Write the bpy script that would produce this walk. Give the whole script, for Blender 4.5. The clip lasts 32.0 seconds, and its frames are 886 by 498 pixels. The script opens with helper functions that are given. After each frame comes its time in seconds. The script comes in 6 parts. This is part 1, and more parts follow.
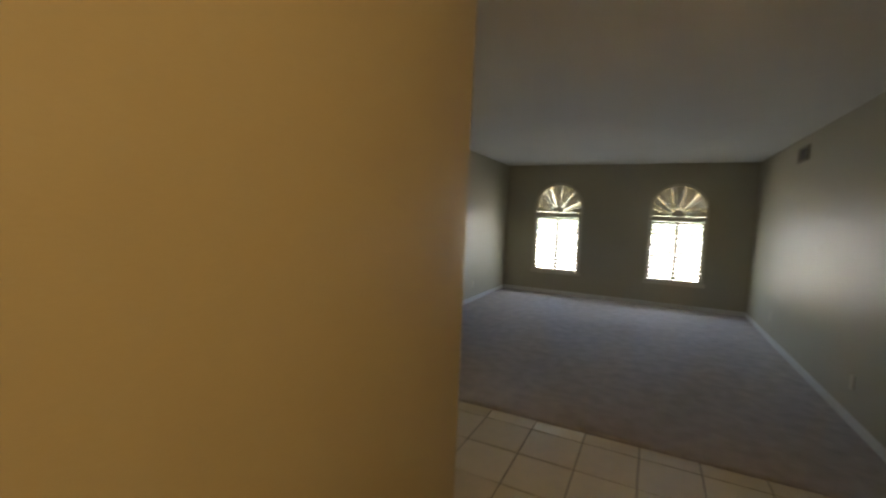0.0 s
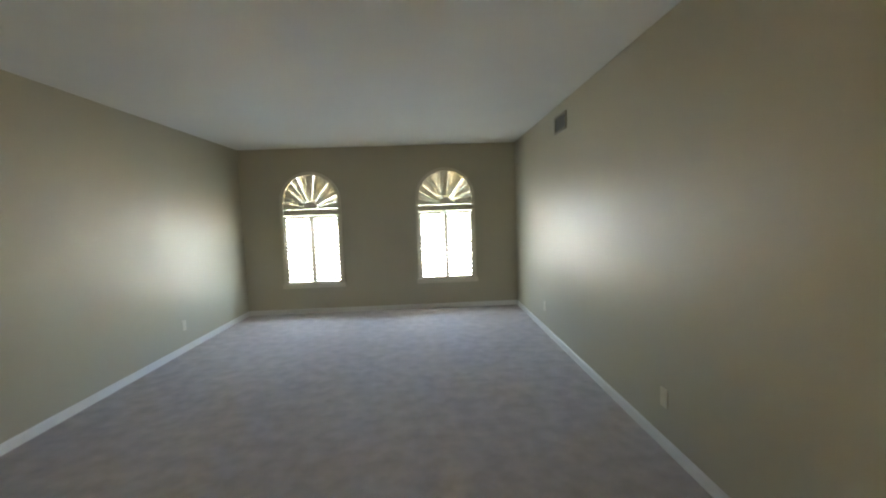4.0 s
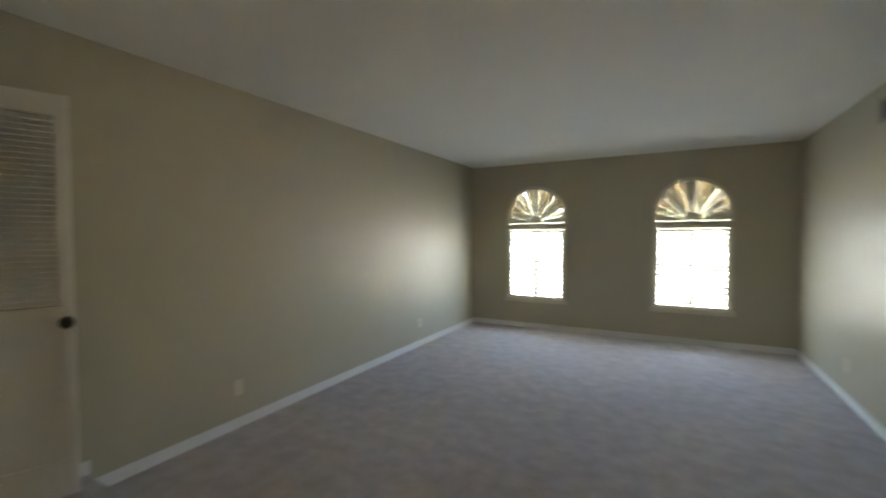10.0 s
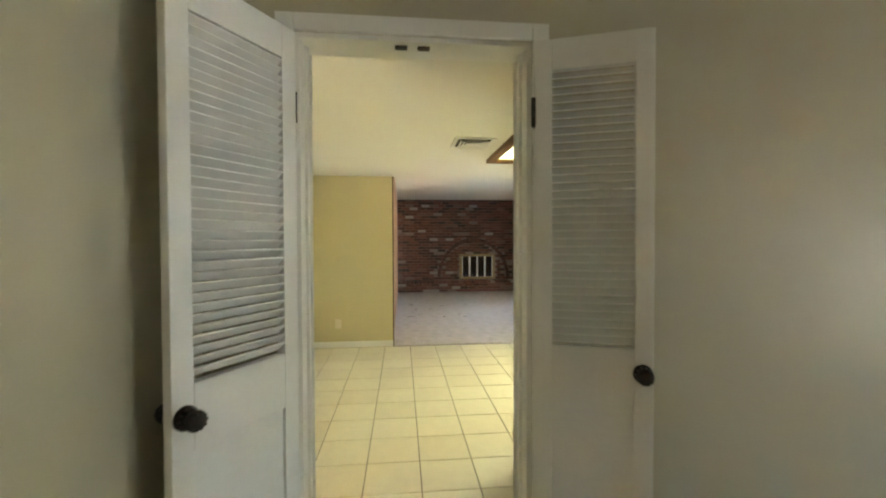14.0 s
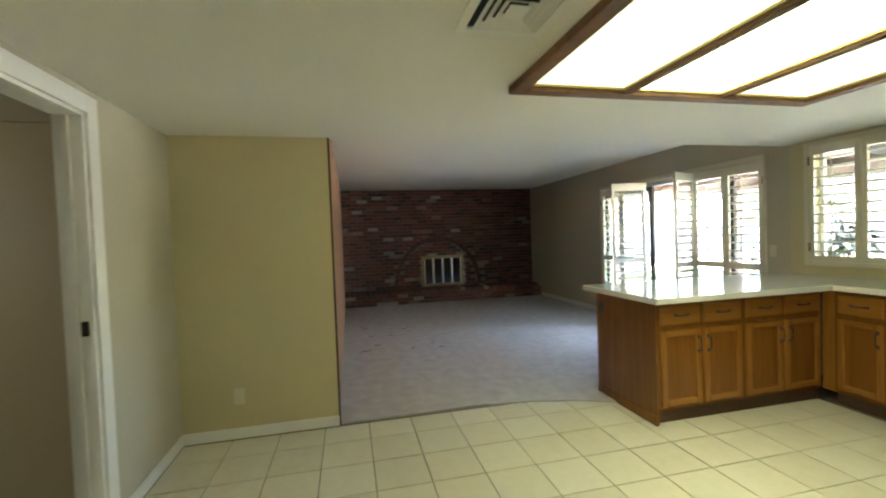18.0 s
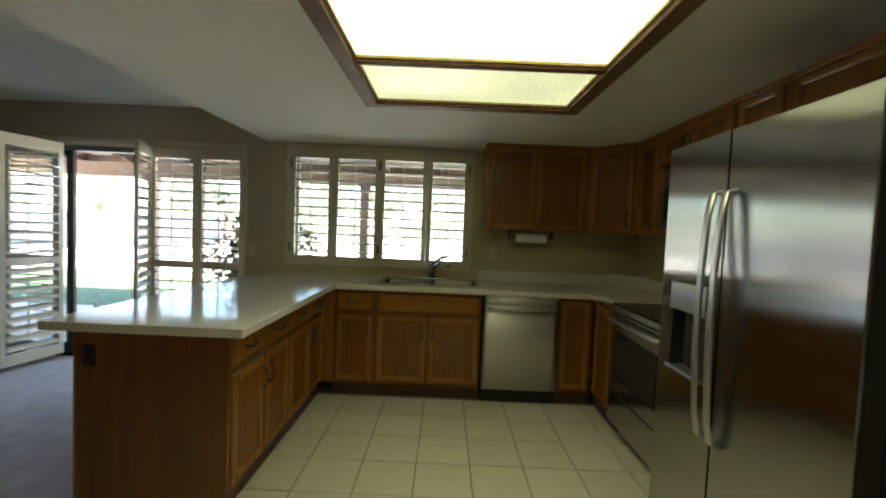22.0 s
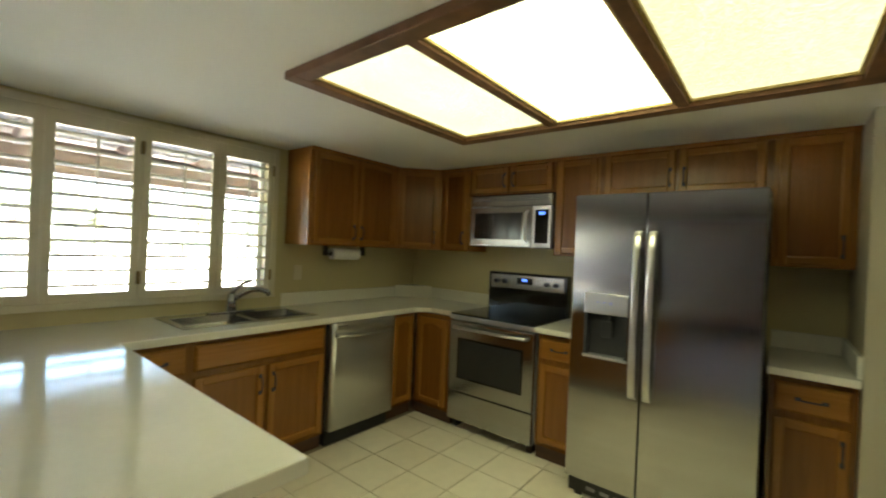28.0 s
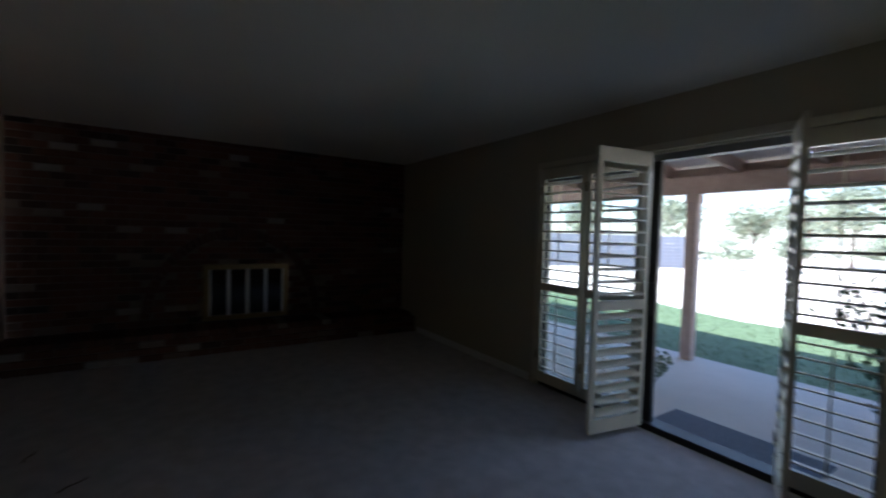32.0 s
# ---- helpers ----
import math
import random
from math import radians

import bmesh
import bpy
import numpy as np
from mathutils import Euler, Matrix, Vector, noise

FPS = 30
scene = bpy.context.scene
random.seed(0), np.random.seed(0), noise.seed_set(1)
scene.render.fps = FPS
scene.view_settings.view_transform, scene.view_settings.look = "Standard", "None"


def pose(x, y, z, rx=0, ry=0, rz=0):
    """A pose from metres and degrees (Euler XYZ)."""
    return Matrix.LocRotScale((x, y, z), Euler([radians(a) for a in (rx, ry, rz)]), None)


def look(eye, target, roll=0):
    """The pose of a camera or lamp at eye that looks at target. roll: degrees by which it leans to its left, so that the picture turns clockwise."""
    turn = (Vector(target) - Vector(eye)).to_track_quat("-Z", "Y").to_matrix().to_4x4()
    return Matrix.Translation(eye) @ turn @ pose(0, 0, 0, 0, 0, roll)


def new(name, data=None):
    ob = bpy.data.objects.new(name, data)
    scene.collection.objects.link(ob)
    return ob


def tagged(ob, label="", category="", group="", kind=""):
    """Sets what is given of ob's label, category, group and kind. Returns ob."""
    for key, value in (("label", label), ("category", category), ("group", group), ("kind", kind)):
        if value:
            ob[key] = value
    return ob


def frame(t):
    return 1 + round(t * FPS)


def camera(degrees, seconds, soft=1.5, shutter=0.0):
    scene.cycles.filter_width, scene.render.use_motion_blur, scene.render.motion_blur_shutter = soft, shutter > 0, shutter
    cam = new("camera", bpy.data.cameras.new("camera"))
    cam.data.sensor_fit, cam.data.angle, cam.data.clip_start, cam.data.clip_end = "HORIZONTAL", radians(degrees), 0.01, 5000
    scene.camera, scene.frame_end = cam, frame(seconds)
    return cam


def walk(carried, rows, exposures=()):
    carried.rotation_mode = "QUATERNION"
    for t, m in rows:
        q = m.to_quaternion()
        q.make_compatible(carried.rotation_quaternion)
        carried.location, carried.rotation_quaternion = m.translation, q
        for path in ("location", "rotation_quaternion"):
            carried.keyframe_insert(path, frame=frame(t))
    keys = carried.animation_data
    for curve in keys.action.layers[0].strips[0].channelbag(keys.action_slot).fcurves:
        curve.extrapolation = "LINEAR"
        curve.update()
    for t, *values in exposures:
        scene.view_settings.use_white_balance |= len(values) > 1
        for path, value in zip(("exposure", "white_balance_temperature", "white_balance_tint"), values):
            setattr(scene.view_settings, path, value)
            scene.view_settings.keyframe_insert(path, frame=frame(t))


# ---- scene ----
cam = camera(93.3, 32.0, soft=2.0, shutter=0.5)
PATH = [
    (0, (2.739, -2.698, 1.365), (1.848, -0.915, 1.2), 2.4),
    (0.5, (2.737, -2.429, 1.349), (2.147, -0.521, 1.244), 0.8),
    (1, (2.776, -2.177, 1.351), (2.351, -0.228, 1.203), -0.3),
    (1.5, (2.867, -1.921, 1.335), (2.565, 0.05, 1.173), 0.4),
    (2, (2.818, -1.582, 1.327), (2.717, 0.41, 1.169), -0.8),
    (2.5, (2.788, -1.378, 1.35), (2.73, 0.61, 1.144), -2.4),
    (4.5, (2.878, -0.685, 1.309), (3.11, 1.297, 1.173), -1.4),
    (5, (2.978, -0.622, 1.271), (3.687, 1.244, 1.151), -0.3),
    (5.5, (3.087, -0.657, 1.296), (4.378, 0.865, 1.167), 1.8),
    (6, (3.153, -0.698, 1.28), (4.747, 0.508, 1.202), 1.5),
    (6.5, (3.173, -0.713, 1.284), (4.83, 0.405, 1.225), 0.8),
    (7, (3.162, -0.708, 1.283), (4.768, 0.483, 1.235), 0.3),
    (7.5, (3.131, -0.697, 1.283), (4.605, 0.655, 1.249), 0.3),
    (8, (3.051, -0.675, 1.282), (4.254, 0.923, 1.254), 0.6),
    (8.5, (2.974, -0.653, 1.29), (3.75, 1.19, 1.259), 0.7),
    (9, (2.882, -0.646, 1.311), (3.064, 1.345, 1.252), -0.4),
    (9.5, (2.864, -0.644, 1.327), (2.464, 1.313, 1.235), -0.1),
    (10, (2.839, -0.652, 1.328), (1.891, 1.108, 1.26), -0.2),
    (10.5, (2.821, -0.743, 1.322), (1.414, 0.677, 1.25), -0.2),
    (11, (2.742, -0.755, 1.327), (1.065, 0.332, 1.26), -0.3),
    (11.5, (2.685, -0.766, 1.326), (0.877, 0.083, 1.233), -0.1),
    (12, (2.522, -0.739, 1.319), (0.652, -0.035, 1.249), 0.5),
    (12.5, (2.294, -0.716, 1.338), (0.399, -0.079, 1.275), -0.9),
    (13, (2.035, -0.642, 1.32), (0.088, -0.193, 1.237), -0.9),
    (13.5, (1.777, -0.549, 1.331), (-0.204, -0.283, 1.266), 1.5),
    (14, (1.486, -0.501, 1.336), (-0.504, -0.305, 1.297), -0.2),
    (14.5, (1.21, -0.445, 1.324), (-0.786, -0.32, 1.282), -0.9),
    (16.5, (-0.008, -0.41, 1.378), (-2.003, -0.327, 1.267), 0.1),
    (17, (-0.213, -0.429, 1.374), (-2.211, -0.351, 1.314), 1.1),
    (17.5, (-0.429, -0.475, 1.39), (-2.409, -0.198, 1.356), 0.1),
    (18, (-0.624, -0.496, 1.385), (-2.574, -0.056, 1.328), -2.1),
    (18.5, (-0.792, -0.46, 1.393), (-2.678, 0.202, 1.328), -1.2),
    (19, (-0.966, -0.4, 1.396), (-2.737, 0.529, 1.395), -0.4),
    (19.5, (-1.121, -0.369, 1.387), (-2.558, 1.022, 1.384), -0.2),
    (20, (-1.29, -0.373, 1.385), (-2.503, 1.217, 1.357), -0.3),
    (20.5, (-1.543, -0.314, 1.369), (-2.594, 1.387, 1.322), 0.9),
    (21, (-1.752, -0.282, 1.356), (-2.557, 1.549, 1.379), 3.1),
    (21.5, (-1.971, -0.333, 1.378), (-2.258, 1.646, 1.325), 1.4),
    (22, (-2.176, -0.291, 1.386), (-2.186, 1.707, 1.293), 2.4),
    (22.5, (-2.371, -0.185, 1.407), (-2.154, 1.803, 1.41), 3.2),
    (23, (-2.616, -0.147, 1.39), (-2.1, 1.785, 1.372), 4.1),
    (23.5, (-2.821, -0.114, 1.407), (-1.99, 1.705, 1.365), 3.1),
    (24, (-2.94, 0.0, 1.391), (-2.01, 1.768, 1.294), 4.0),
    (24.5, (-3.035, 0.139, 1.41), (-2.015, 1.86, 1.371), 3.6),
    (25, (-3.153, 0.224, 1.421), (-1.916, 1.795, 1.43), 3.6),
    (25.5, (-3.331, 0.287, 1.439), (-1.896, 1.68, 1.435), 2.2),
    (27.5, (-3.585, 0.626, 1.424), (-1.924, 1.74, 1.411), 2.3),
    (28, (-3.635, 0.64, 1.43), (-2.079, 1.896, 1.426), 2.5),
    (28.5, (-3.66, 0.674, 1.428), (-2.293, 2.134, 1.428), 2.2),
    (29, (-3.668, 0.758, 1.421), (-2.516, 2.393, 1.41), 2.0),
    (29.5, (-3.692, 0.887, 1.408), (-2.94, 2.74, 1.46), 2.2),
    (30, (-3.705, 0.96, 1.431), (-3.711, 2.96, 1.447), 2.8),
    (30.5, (-3.771, 0.955, 1.428), (-4.251, 2.896, 1.432), 1.7),
    (31, (-3.856, 0.907, 1.412), (-4.819, 2.659, 1.377), 0.8),
    (31.5, (-3.96, 0.837, 1.41), (-5.345, 2.28, 1.366), 1.0),
    (32, (-4.068, 0.749, 1.422), (-5.746, 1.836, 1.348), 1.6),
]
EXPOSURE = [(0, 4.15, 7000, 17), (1, 4.85, 6150, 9), (2, 5.2, 6700, 13), (5, 5.25, 6600, 12), (6, 5.3, 6700, 13), (8, 5.2, 6600, 13), (9, 5.05, 6700, 13), (10, 5.0, 6750, 14), (11, 5.3, 6800, 12), (12, 5.55, 6900, 10), (13, 5.75, 6900, 10),
            (14.5, 5.75, 6800, 10), (16.5, 5.45, 6200, 9), (18, 4.82, 6200, 8), (19, 4.75, 6300, 8), (20, 4.15, 6300, 8), (21, 3.8, 6300, 8), (22, 3.4, 6400, 8), (24, 3.25, 6400, 9), (25, 3.3, 6400, 10),
            (27.5, 4.3, 6600, 10), (28.5, 4.15, 6600, 10), (29.5, 3.55, 6300, 12), (30.2, 2.92, 5800, 13), (31, 2.0, 5600, 14), (32, 1.7, 5500, 14)]
walk(cam, [(t, look(eye, target, roll)) for t, eye, target, roll in PATH], EXPOSURE)

# ---- world, sun, large lights ----
world = bpy.data.worlds.new("world")
scene.world = world
world.use_nodes = True
wn = world.node_tree.nodes
sky = wn.new("ShaderNodeTexSky")
sky.sky_type, sky.sun_disc = "NISHITA", False
sky.sun_elevation, sky.sun_rotation = radians(60), radians(202)
world.node_tree.links.new(sky.outputs[0], wn["Background"].inputs[0])
wn["Background"].inputs[1].default_value = 0.15

sun = new("sun", bpy.data.lights.new("sun", "SUN"))
sun.data.energy, sun.data.angle, sun.data.color = 5.0, radians(0.5), (1.0, 0.95, 0.87)
sun.matrix_world = look((-4, -10, 18.6), (0, 0, 0))


def area_lamp(name, eye, target, w, h, watts, color):
    lamp = new(name, bpy.data.lights.new(name, "AREA"))
    lamp.data.shape, lamp.data.size, lamp.data.size_y = "RECTANGLE", w, h
    lamp.data.energy, lamp.data.color = watts, color
    lamp.matrix_world = look(eye, target)
    return lamp


# ---- plan, in metres ----
CARPET = -0.11      # sunken living room floor
KC, FC, HC = 2.15, 2.44, 2.105   # kitchen, family room and hall ceilings
N, LN, E = 3.70, 5.645, 4.20     # north wall of kitchen, of living room; east wall of living room
S = -1.68           # south wall of kitchen
W = -9.75           # fireplace wall
EDGE = -3.845        # kitchen to family room
PS = -0.615          # panelled south wall of family room
HN, HS = 0.34, -0.79
LC = 2.41           # living room ceiling            # hall walls
STUB_N, STUB_S, STUB_E = -1.17, -1.29, 2.085
LX = 0.016          # living room face of the west wall


# sky light in the openings of the arched windows and, as a strip at its head, of the patio door
for cx in (1.055, 3.105):
    area_lamp("window_light", (cx, LN + 0.065, 0.88), (cx, LN - 4.0, -0.5), 0.84, 1.12, 0.52, (0.70, 0.85, 1.0))
patio_light = area_lamp("patio_door_light", (-5.22, N + 0.03, 1.985), (-5.22, N - 0.9, 0.0), 1.1, 0.05, 0.5, (0.55, 0.70, 1.0))
patio_light.data.spread = radians(90)
# added warm fill before the closed east wall; no door or window is there
area_lamp("entry_fill", (3.63, -2.75, 1.5), (2.1, -2.55, 1.25), 0.9, 1.6, 0.85, (1.0, 0.64, 0.24))
# added fill for the utility door; its room has no window
area_lamp("utility_window_light", (-2.3, -3.15, 1.5), (-3.1, -2.1, 1.0), 0.6, 0.8, 0.13, (1.0, 0.95, 0.82))
area_lamp("corridor_light", (7.9, -2.6, 1.4), (7.6, 0.5, 0.9), 1.0, 1.6, 1.9, (0.92, 0.96, 1.0))
area_lamp("bathroom_light", (9.6, 1.6, 2.02), (9.6, 1.0, 0.6), 0.9, 0.25, 1.5, (1.0, 0.76, 0.46))


# ---- materials ----
def nodes_of(name):
    m = bpy.data.materials.new(name)
    m.use_nodes = True
    return m, m.node_tree.nodes, m.node_tree.links, m.node_tree.nodes["Principled BSDF"]


def mat(name, base, rough=0.5, metal=0.0, var=0.12, scale=3.0, bump=0.0, bscale=80.0, stretch=(1, 1, 1), spec=0.5, fine=0.5, coat=0.0):
    """Base colour with broad stains and fine grain, and a bump of its own scale."""
    m, n, l, b = nodes_of(name)
    co = n.new("ShaderNodeTexCoord")
    mp = n.new("ShaderNodeMapping")
    mp.inputs["Scale"].default_value = stretch
    l.new(co.outputs["Object"], mp.inputs[0])
    broad, grain = n.new("ShaderNodeTexNoise"), n.new("ShaderNodeTexNoise")
    broad.inputs["Scale"].default_value, broad.inputs["Detail"].default_value = scale, 3
    grain.inputs["Scale"].default_value, grain.inputs["Detail"].default_value = bscale, 4
    l.new(mp.outputs[0], broad.inputs[0])
    l.new(mp.outputs[0], grain.inputs[0])
    mix = n.new("ShaderNodeMix")
    mix.inputs[0].default_value = fine
    l.new(broad.outputs[0], mix.inputs[2])
    l.new(grain.outputs[0], mix.inputs[3])
    ramp = n.new("ShaderNodeValToRGB")
    ramp.color_ramp.elements[0].position, ramp.color_ramp.elements[1].position = 0.3, 0.7
    ramp.color_ramp.elements[0].color = (*[c * (1 - var) for c in base], 1)
    ramp.color_ramp.elements[1].color = (*[min(1, c * (1 + var)) for c in base], 1)
    l.new(mix.outputs[0], ramp.inputs[0])
    l.new(ramp.outputs[0], b.inputs["Base Color"])
    b.inputs["Roughness"].default_value, b.inputs["Metallic"].default_value = rough, metal
    b.inputs["Specular IOR Level"].default_value = spec
    b.inputs["Coat Weight"].default_value = coat
    if bump:
        bp = n.new("ShaderNodeBump")
        bp.inputs["Strength"].default_value, bp.inputs["Distance"].default_value = bump, 0.01
        l.new(grain.outputs[0], bp.inputs["Height"])
        l.new(bp.outputs[0], b.inputs["Normal"])
    return m


def random_mat(name, stops, rough, bump, bscale, island=False, var=0.25):
    """A colour for each piece out of stops (position, colour), with grain."""
    m, n, l, b = nodes_of(name)
    src = n.new("ShaderNodeNewGeometry" if island else "ShaderNodeObjectInfo")
    ramp = n.new("ShaderNodeValToRGB")
    ramp.color_ramp.interpolation = "LINEAR"
    while len(ramp.color_ramp.elements) < len(stops):
        ramp.color_ramp.elements.new(0.5)
    for el, (p, c) in zip(ramp.color_ramp.elements, stops):
        el.position, el.color = p, (*c, 1)
    l.new(src.outputs["Random Per Island" if island else "Random"], ramp.inputs[0])
    co, noi = n.new("ShaderNodeTexCoord"), n.new("ShaderNodeTexNoise")
    noi.inputs["Scale"].default_value, noi.inputs["Detail"].default_value = bscale, 5
    geo = n.new("ShaderNodeNewGeometry")
    l.new(geo.outputs["Position"], noi.inputs[0])
    mul = n.new("ShaderNodeMix")
    mul.data_type, mul.blend_type = "RGBA", "MULTIPLY"
    mul.inputs[0].default_value = var
    l.new(ramp.outputs[0], mul.inputs[6])
    l.new(noi.outputs[0], mul.inputs[7])
    l.new(mul.outputs[2], b.inputs["Base Color"])
    b.inputs["Roughness"].default_value = rough
    bp = n.new("ShaderNodeBump")
    bp.inputs["Strength"].default_value, bp.inputs["Distance"].default_value = bump, 0.01
    l.new(noi.outputs[0], bp.inputs["Height"])
    l.new(bp.outputs[0], b.inputs["Normal"])
    return m


def wood_mat(name, dark, light, stretch, rough=0.35):
    """Stained wood: streaks along one axis with pores."""
    m, n, l, b = nodes_of(name)
    co, mp = n.new("ShaderNodeTexCoord"), n.new("ShaderNodeMapping")
    mp.inputs["Scale"].default_value = stretch
    geo = n.new("ShaderNodeNewGeometry")
    l.new(geo.outputs["Position"], mp.inputs[0])
    a, f = n.new("ShaderNodeTexNoise"), n.new("ShaderNodeTexNoise")
    a.inputs["Scale"].default_value, a.inputs["Detail"].default_value, a.inputs["Distortion"].default_value = 1.0, 4, 1.2
    f.inputs["Scale"].default_value, f.inputs["Detail"].default_value = 6.0, 3
    l.new(mp.outputs[0], a.inputs[0])
    l.new(mp.outputs[0], f.inputs[0])
    mix = n.new("ShaderNodeMix")
    mix.inputs[0].default_value = 0.4
    l.new(a.outputs[0], mix.inputs[2])
    l.new(f.outputs[0], mix.inputs[3])
    ramp = n.new("ShaderNodeValToRGB")
    ramp.color_ramp.elements[0].position, ramp.color_ramp.elements[1].position = 0.32, 0.68
    ramp.color_ramp.elements[0].color, ramp.color_ramp.elements[1].color = (*dark, 1), (*light, 1)
    l.new(mix.outputs[0], ramp.inputs[0])
    l.new(ramp.outputs[0], b.inputs["Base Color"])
    b.inputs["Roughness"].default_value = rough
    bp = n.new("ShaderNodeBump")
    bp.inputs["Strength"].default_value, bp.inputs["Distance"].default_value = 0.12, 0.004
    l.new(f.outputs[0], bp.inputs["Height"])
    l.new(bp.outputs[0], b.inputs["Normal"])
    return m


def glow_mat(name, color, strength):
    """A frosted acrylic lamp panel lit from behind by tubes, with a pebbled face."""
    m, n, l, b = nodes_of(name)
    geo, noi, vor = n.new("ShaderNodeNewGeometry"), n.new("ShaderNodeTexNoise"), n.new("ShaderNodeTexVoronoi")
    noi.inputs["Scale"].default_value, vor.inputs["Scale"].default_value = 2.2, 75
    l.new(geo.outputs["Position"], noi.inputs[0])
    l.new(geo.outputs["Position"], vor.inputs[0])
    mul = n.new("ShaderNodeMath")
    mul.operation = "MULTIPLY_ADD"
    l.new(vor.outputs[0], mul.inputs[0])
    mul.inputs[1].default_value, mul.inputs[2].default_value = strength * 0.95, strength * 0.6
    var = n.new("ShaderNodeMath")
    var.operation = "MULTIPLY_ADD"
    var.inputs[1].default_value, var.inputs[2].default_value = 0.6, 0.7
    l.new(noi.outputs[0], var.inputs[0])
    both = n.new("ShaderNodeMath")
    both.operation = "MULTIPLY"
    l.new(mul.outputs[0], both.inputs[0])
    l.new(var.outputs[0], both.inputs[1])
    l.new(both.outputs[0], b.inputs["Emission Strength"])
    b.inputs["Emission Color"].default_value = (*color, 1)
    b.inputs["Base Color"].default_value = (0.85, 0.82, 0.7, 1)
    b.inputs["Roughness"].default_value = 0.4
    bp = n.new("ShaderNodeBump")
    bp.inputs["Strength"].default_value, bp.inputs["Distance"].default_value = 0.5, 0.004
    l.new(vor.outputs[0], bp.inputs["Height"])
    l.new(bp.outputs[0], b.inputs["Normal"])
    return m


def glass_mat(name):
    """Thin clear glass: light goes straight through, with a faint mirror on its face."""
    m, n, l, b = nodes_of(name)
    clear, gloss, mix = n.new("ShaderNodeBsdfTransparent"), n.new("ShaderNodeBsdfGlossy"), n.new("ShaderNodeMixShader")
    clear.inputs[0].default_value = (0.94, 0.97, 0.96, 1)
    gloss.inputs["Roughness"].default_value, mix.inputs[0].default_value = 0.0, 0.06
    l.new(clear.outputs[0], mix.inputs[1])
    l.new(gloss.outputs[0], mix.inputs[2])
    l.new(mix.outputs[0], n["Material Output"].inputs[0])
    return m


def brushed(m, amount, turn=0.0):
    """Brushed metal: reflections smear sideways, or in height with turn 0.25."""
    n, b = m.node_tree.nodes, m.node_tree.nodes["Principled BSDF"]
    tan = n.new("ShaderNodeTangent")
    tan.direction_type, tan.axis = "RADIAL", "Z"
    m.node_tree.links.new(tan.outputs[0], b.inputs["Tangent"])
    b.inputs["Anisotropic"].default_value, b.inputs["Anisotropic Rotation"].default_value = amount, turn
    return m


PAINT = mat("wall_paint_beige", (0.50, 0.455, 0.33), 0.44, var=0.03, scale=1.2, bump=0.10, bscale=160, spec=0.45)
PAINT_Y = mat("wall_paint_yellow", (0.56, 0.495, 0.28), 0.45, var=0.03, scale=1.2, bump=0.10, bscale=160, spec=0.4)
CEIL = mat("ceiling_paint", (0.79, 0.77, 0.70), 0.85, var=0.03, scale=1.5, bump=0.35, bscale=190)
WHITE = mat("white_satin_paint", (0.80, 0.79, 0.75), 0.38, var=0.03, scale=4, bump=0.03, bscale=60)
CREAM = mat("cream_door_paint", (0.70, 0.66, 0.53), 0.38, var=0.03, scale=2, bump=0.03, bscale=60)
TAN = mat("tan_door_paint", (0.57, 0.48, 0.32), 0.45, var=0.04, scale=2, bump=0.04, bscale=60)
SHUT = mat("shutter_paint", (0.67, 0.62, 0.48), 0.35, var=0.03, scale=4, bump=0.02, bscale=60)
CARPET_M = mat("carpet", (0.605, 0.555, 0.54), 0.95, var=0.18, scale=8, bump=1.0, bscale=260, spec=0.1, fine=0.42)
GROUT = mat("grout", (0.23, 0.19, 0.135), 0.9, var=0.15, scale=6, bump=0.3, bscale=200)
TILE = random_mat("tile_glazed", [(0, (0.72, 0.66, 0.51)), (0.5, (0.76, 0.70, 0.55)), (1, (0.80, 0.75, 0.60))], 0.28, 0.05, 14, var=0.16)
TILE_I = random_mat("tile_glazed_far", [(0, (0.72, 0.66, 0.51)), (0.5, (0.76, 0.70, 0.55)), (1, (0.80, 0.75, 0.60))], 0.28, 0.05, 14, island=True, var=0.16)
BRICKS = [(0.0, (0.045, 0.032, 0.027)), (0.15, (0.085, 0.038, 0.027)), (0.5, (0.15, 0.057, 0.037)), (0.80, (0.19, 0.074, 0.048)), (0.93, (0.19, 0.11, 0.082)), (0.985, (0.38, 0.33, 0.29))]
BRICK = random_mat("brick_red", BRICKS, 0.85, 0.5, 45)
BRICK_I = random_mat("brick_red_far", BRICKS, 0.85, 0.5, 45, island=True)
BRICK_D = random_mat("brick_dark", [(0, (0.06, 0.028, 0.02)), (1, (0.13, 0.05, 0.035))], 0.85, 0.5, 45)
MORTAR = mat("mortar", (0.20, 0.155, 0.13), 0.95, var=0.2, scale=8, bump=0.5, bscale=120)
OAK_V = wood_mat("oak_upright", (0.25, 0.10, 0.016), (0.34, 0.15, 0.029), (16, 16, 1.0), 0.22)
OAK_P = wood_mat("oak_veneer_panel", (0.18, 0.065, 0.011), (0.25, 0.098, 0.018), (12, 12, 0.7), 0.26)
# oak darkened by the shade between doors; also the base strip's own tone
OAK_SHADE_STRIP = wood_mat("oak_shade_and_strip", (0.15, 0.058, 0.011), (0.22, 0.088, 0.017), (14, 14, 0.9), 0.17)
OAK_H = wood_mat("oak_level", (0.25, 0.10, 0.016), (0.34, 0.15, 0.029), (1.0, 1.0, 16), 0.22)
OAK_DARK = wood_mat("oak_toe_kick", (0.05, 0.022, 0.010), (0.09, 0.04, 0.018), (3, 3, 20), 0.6)
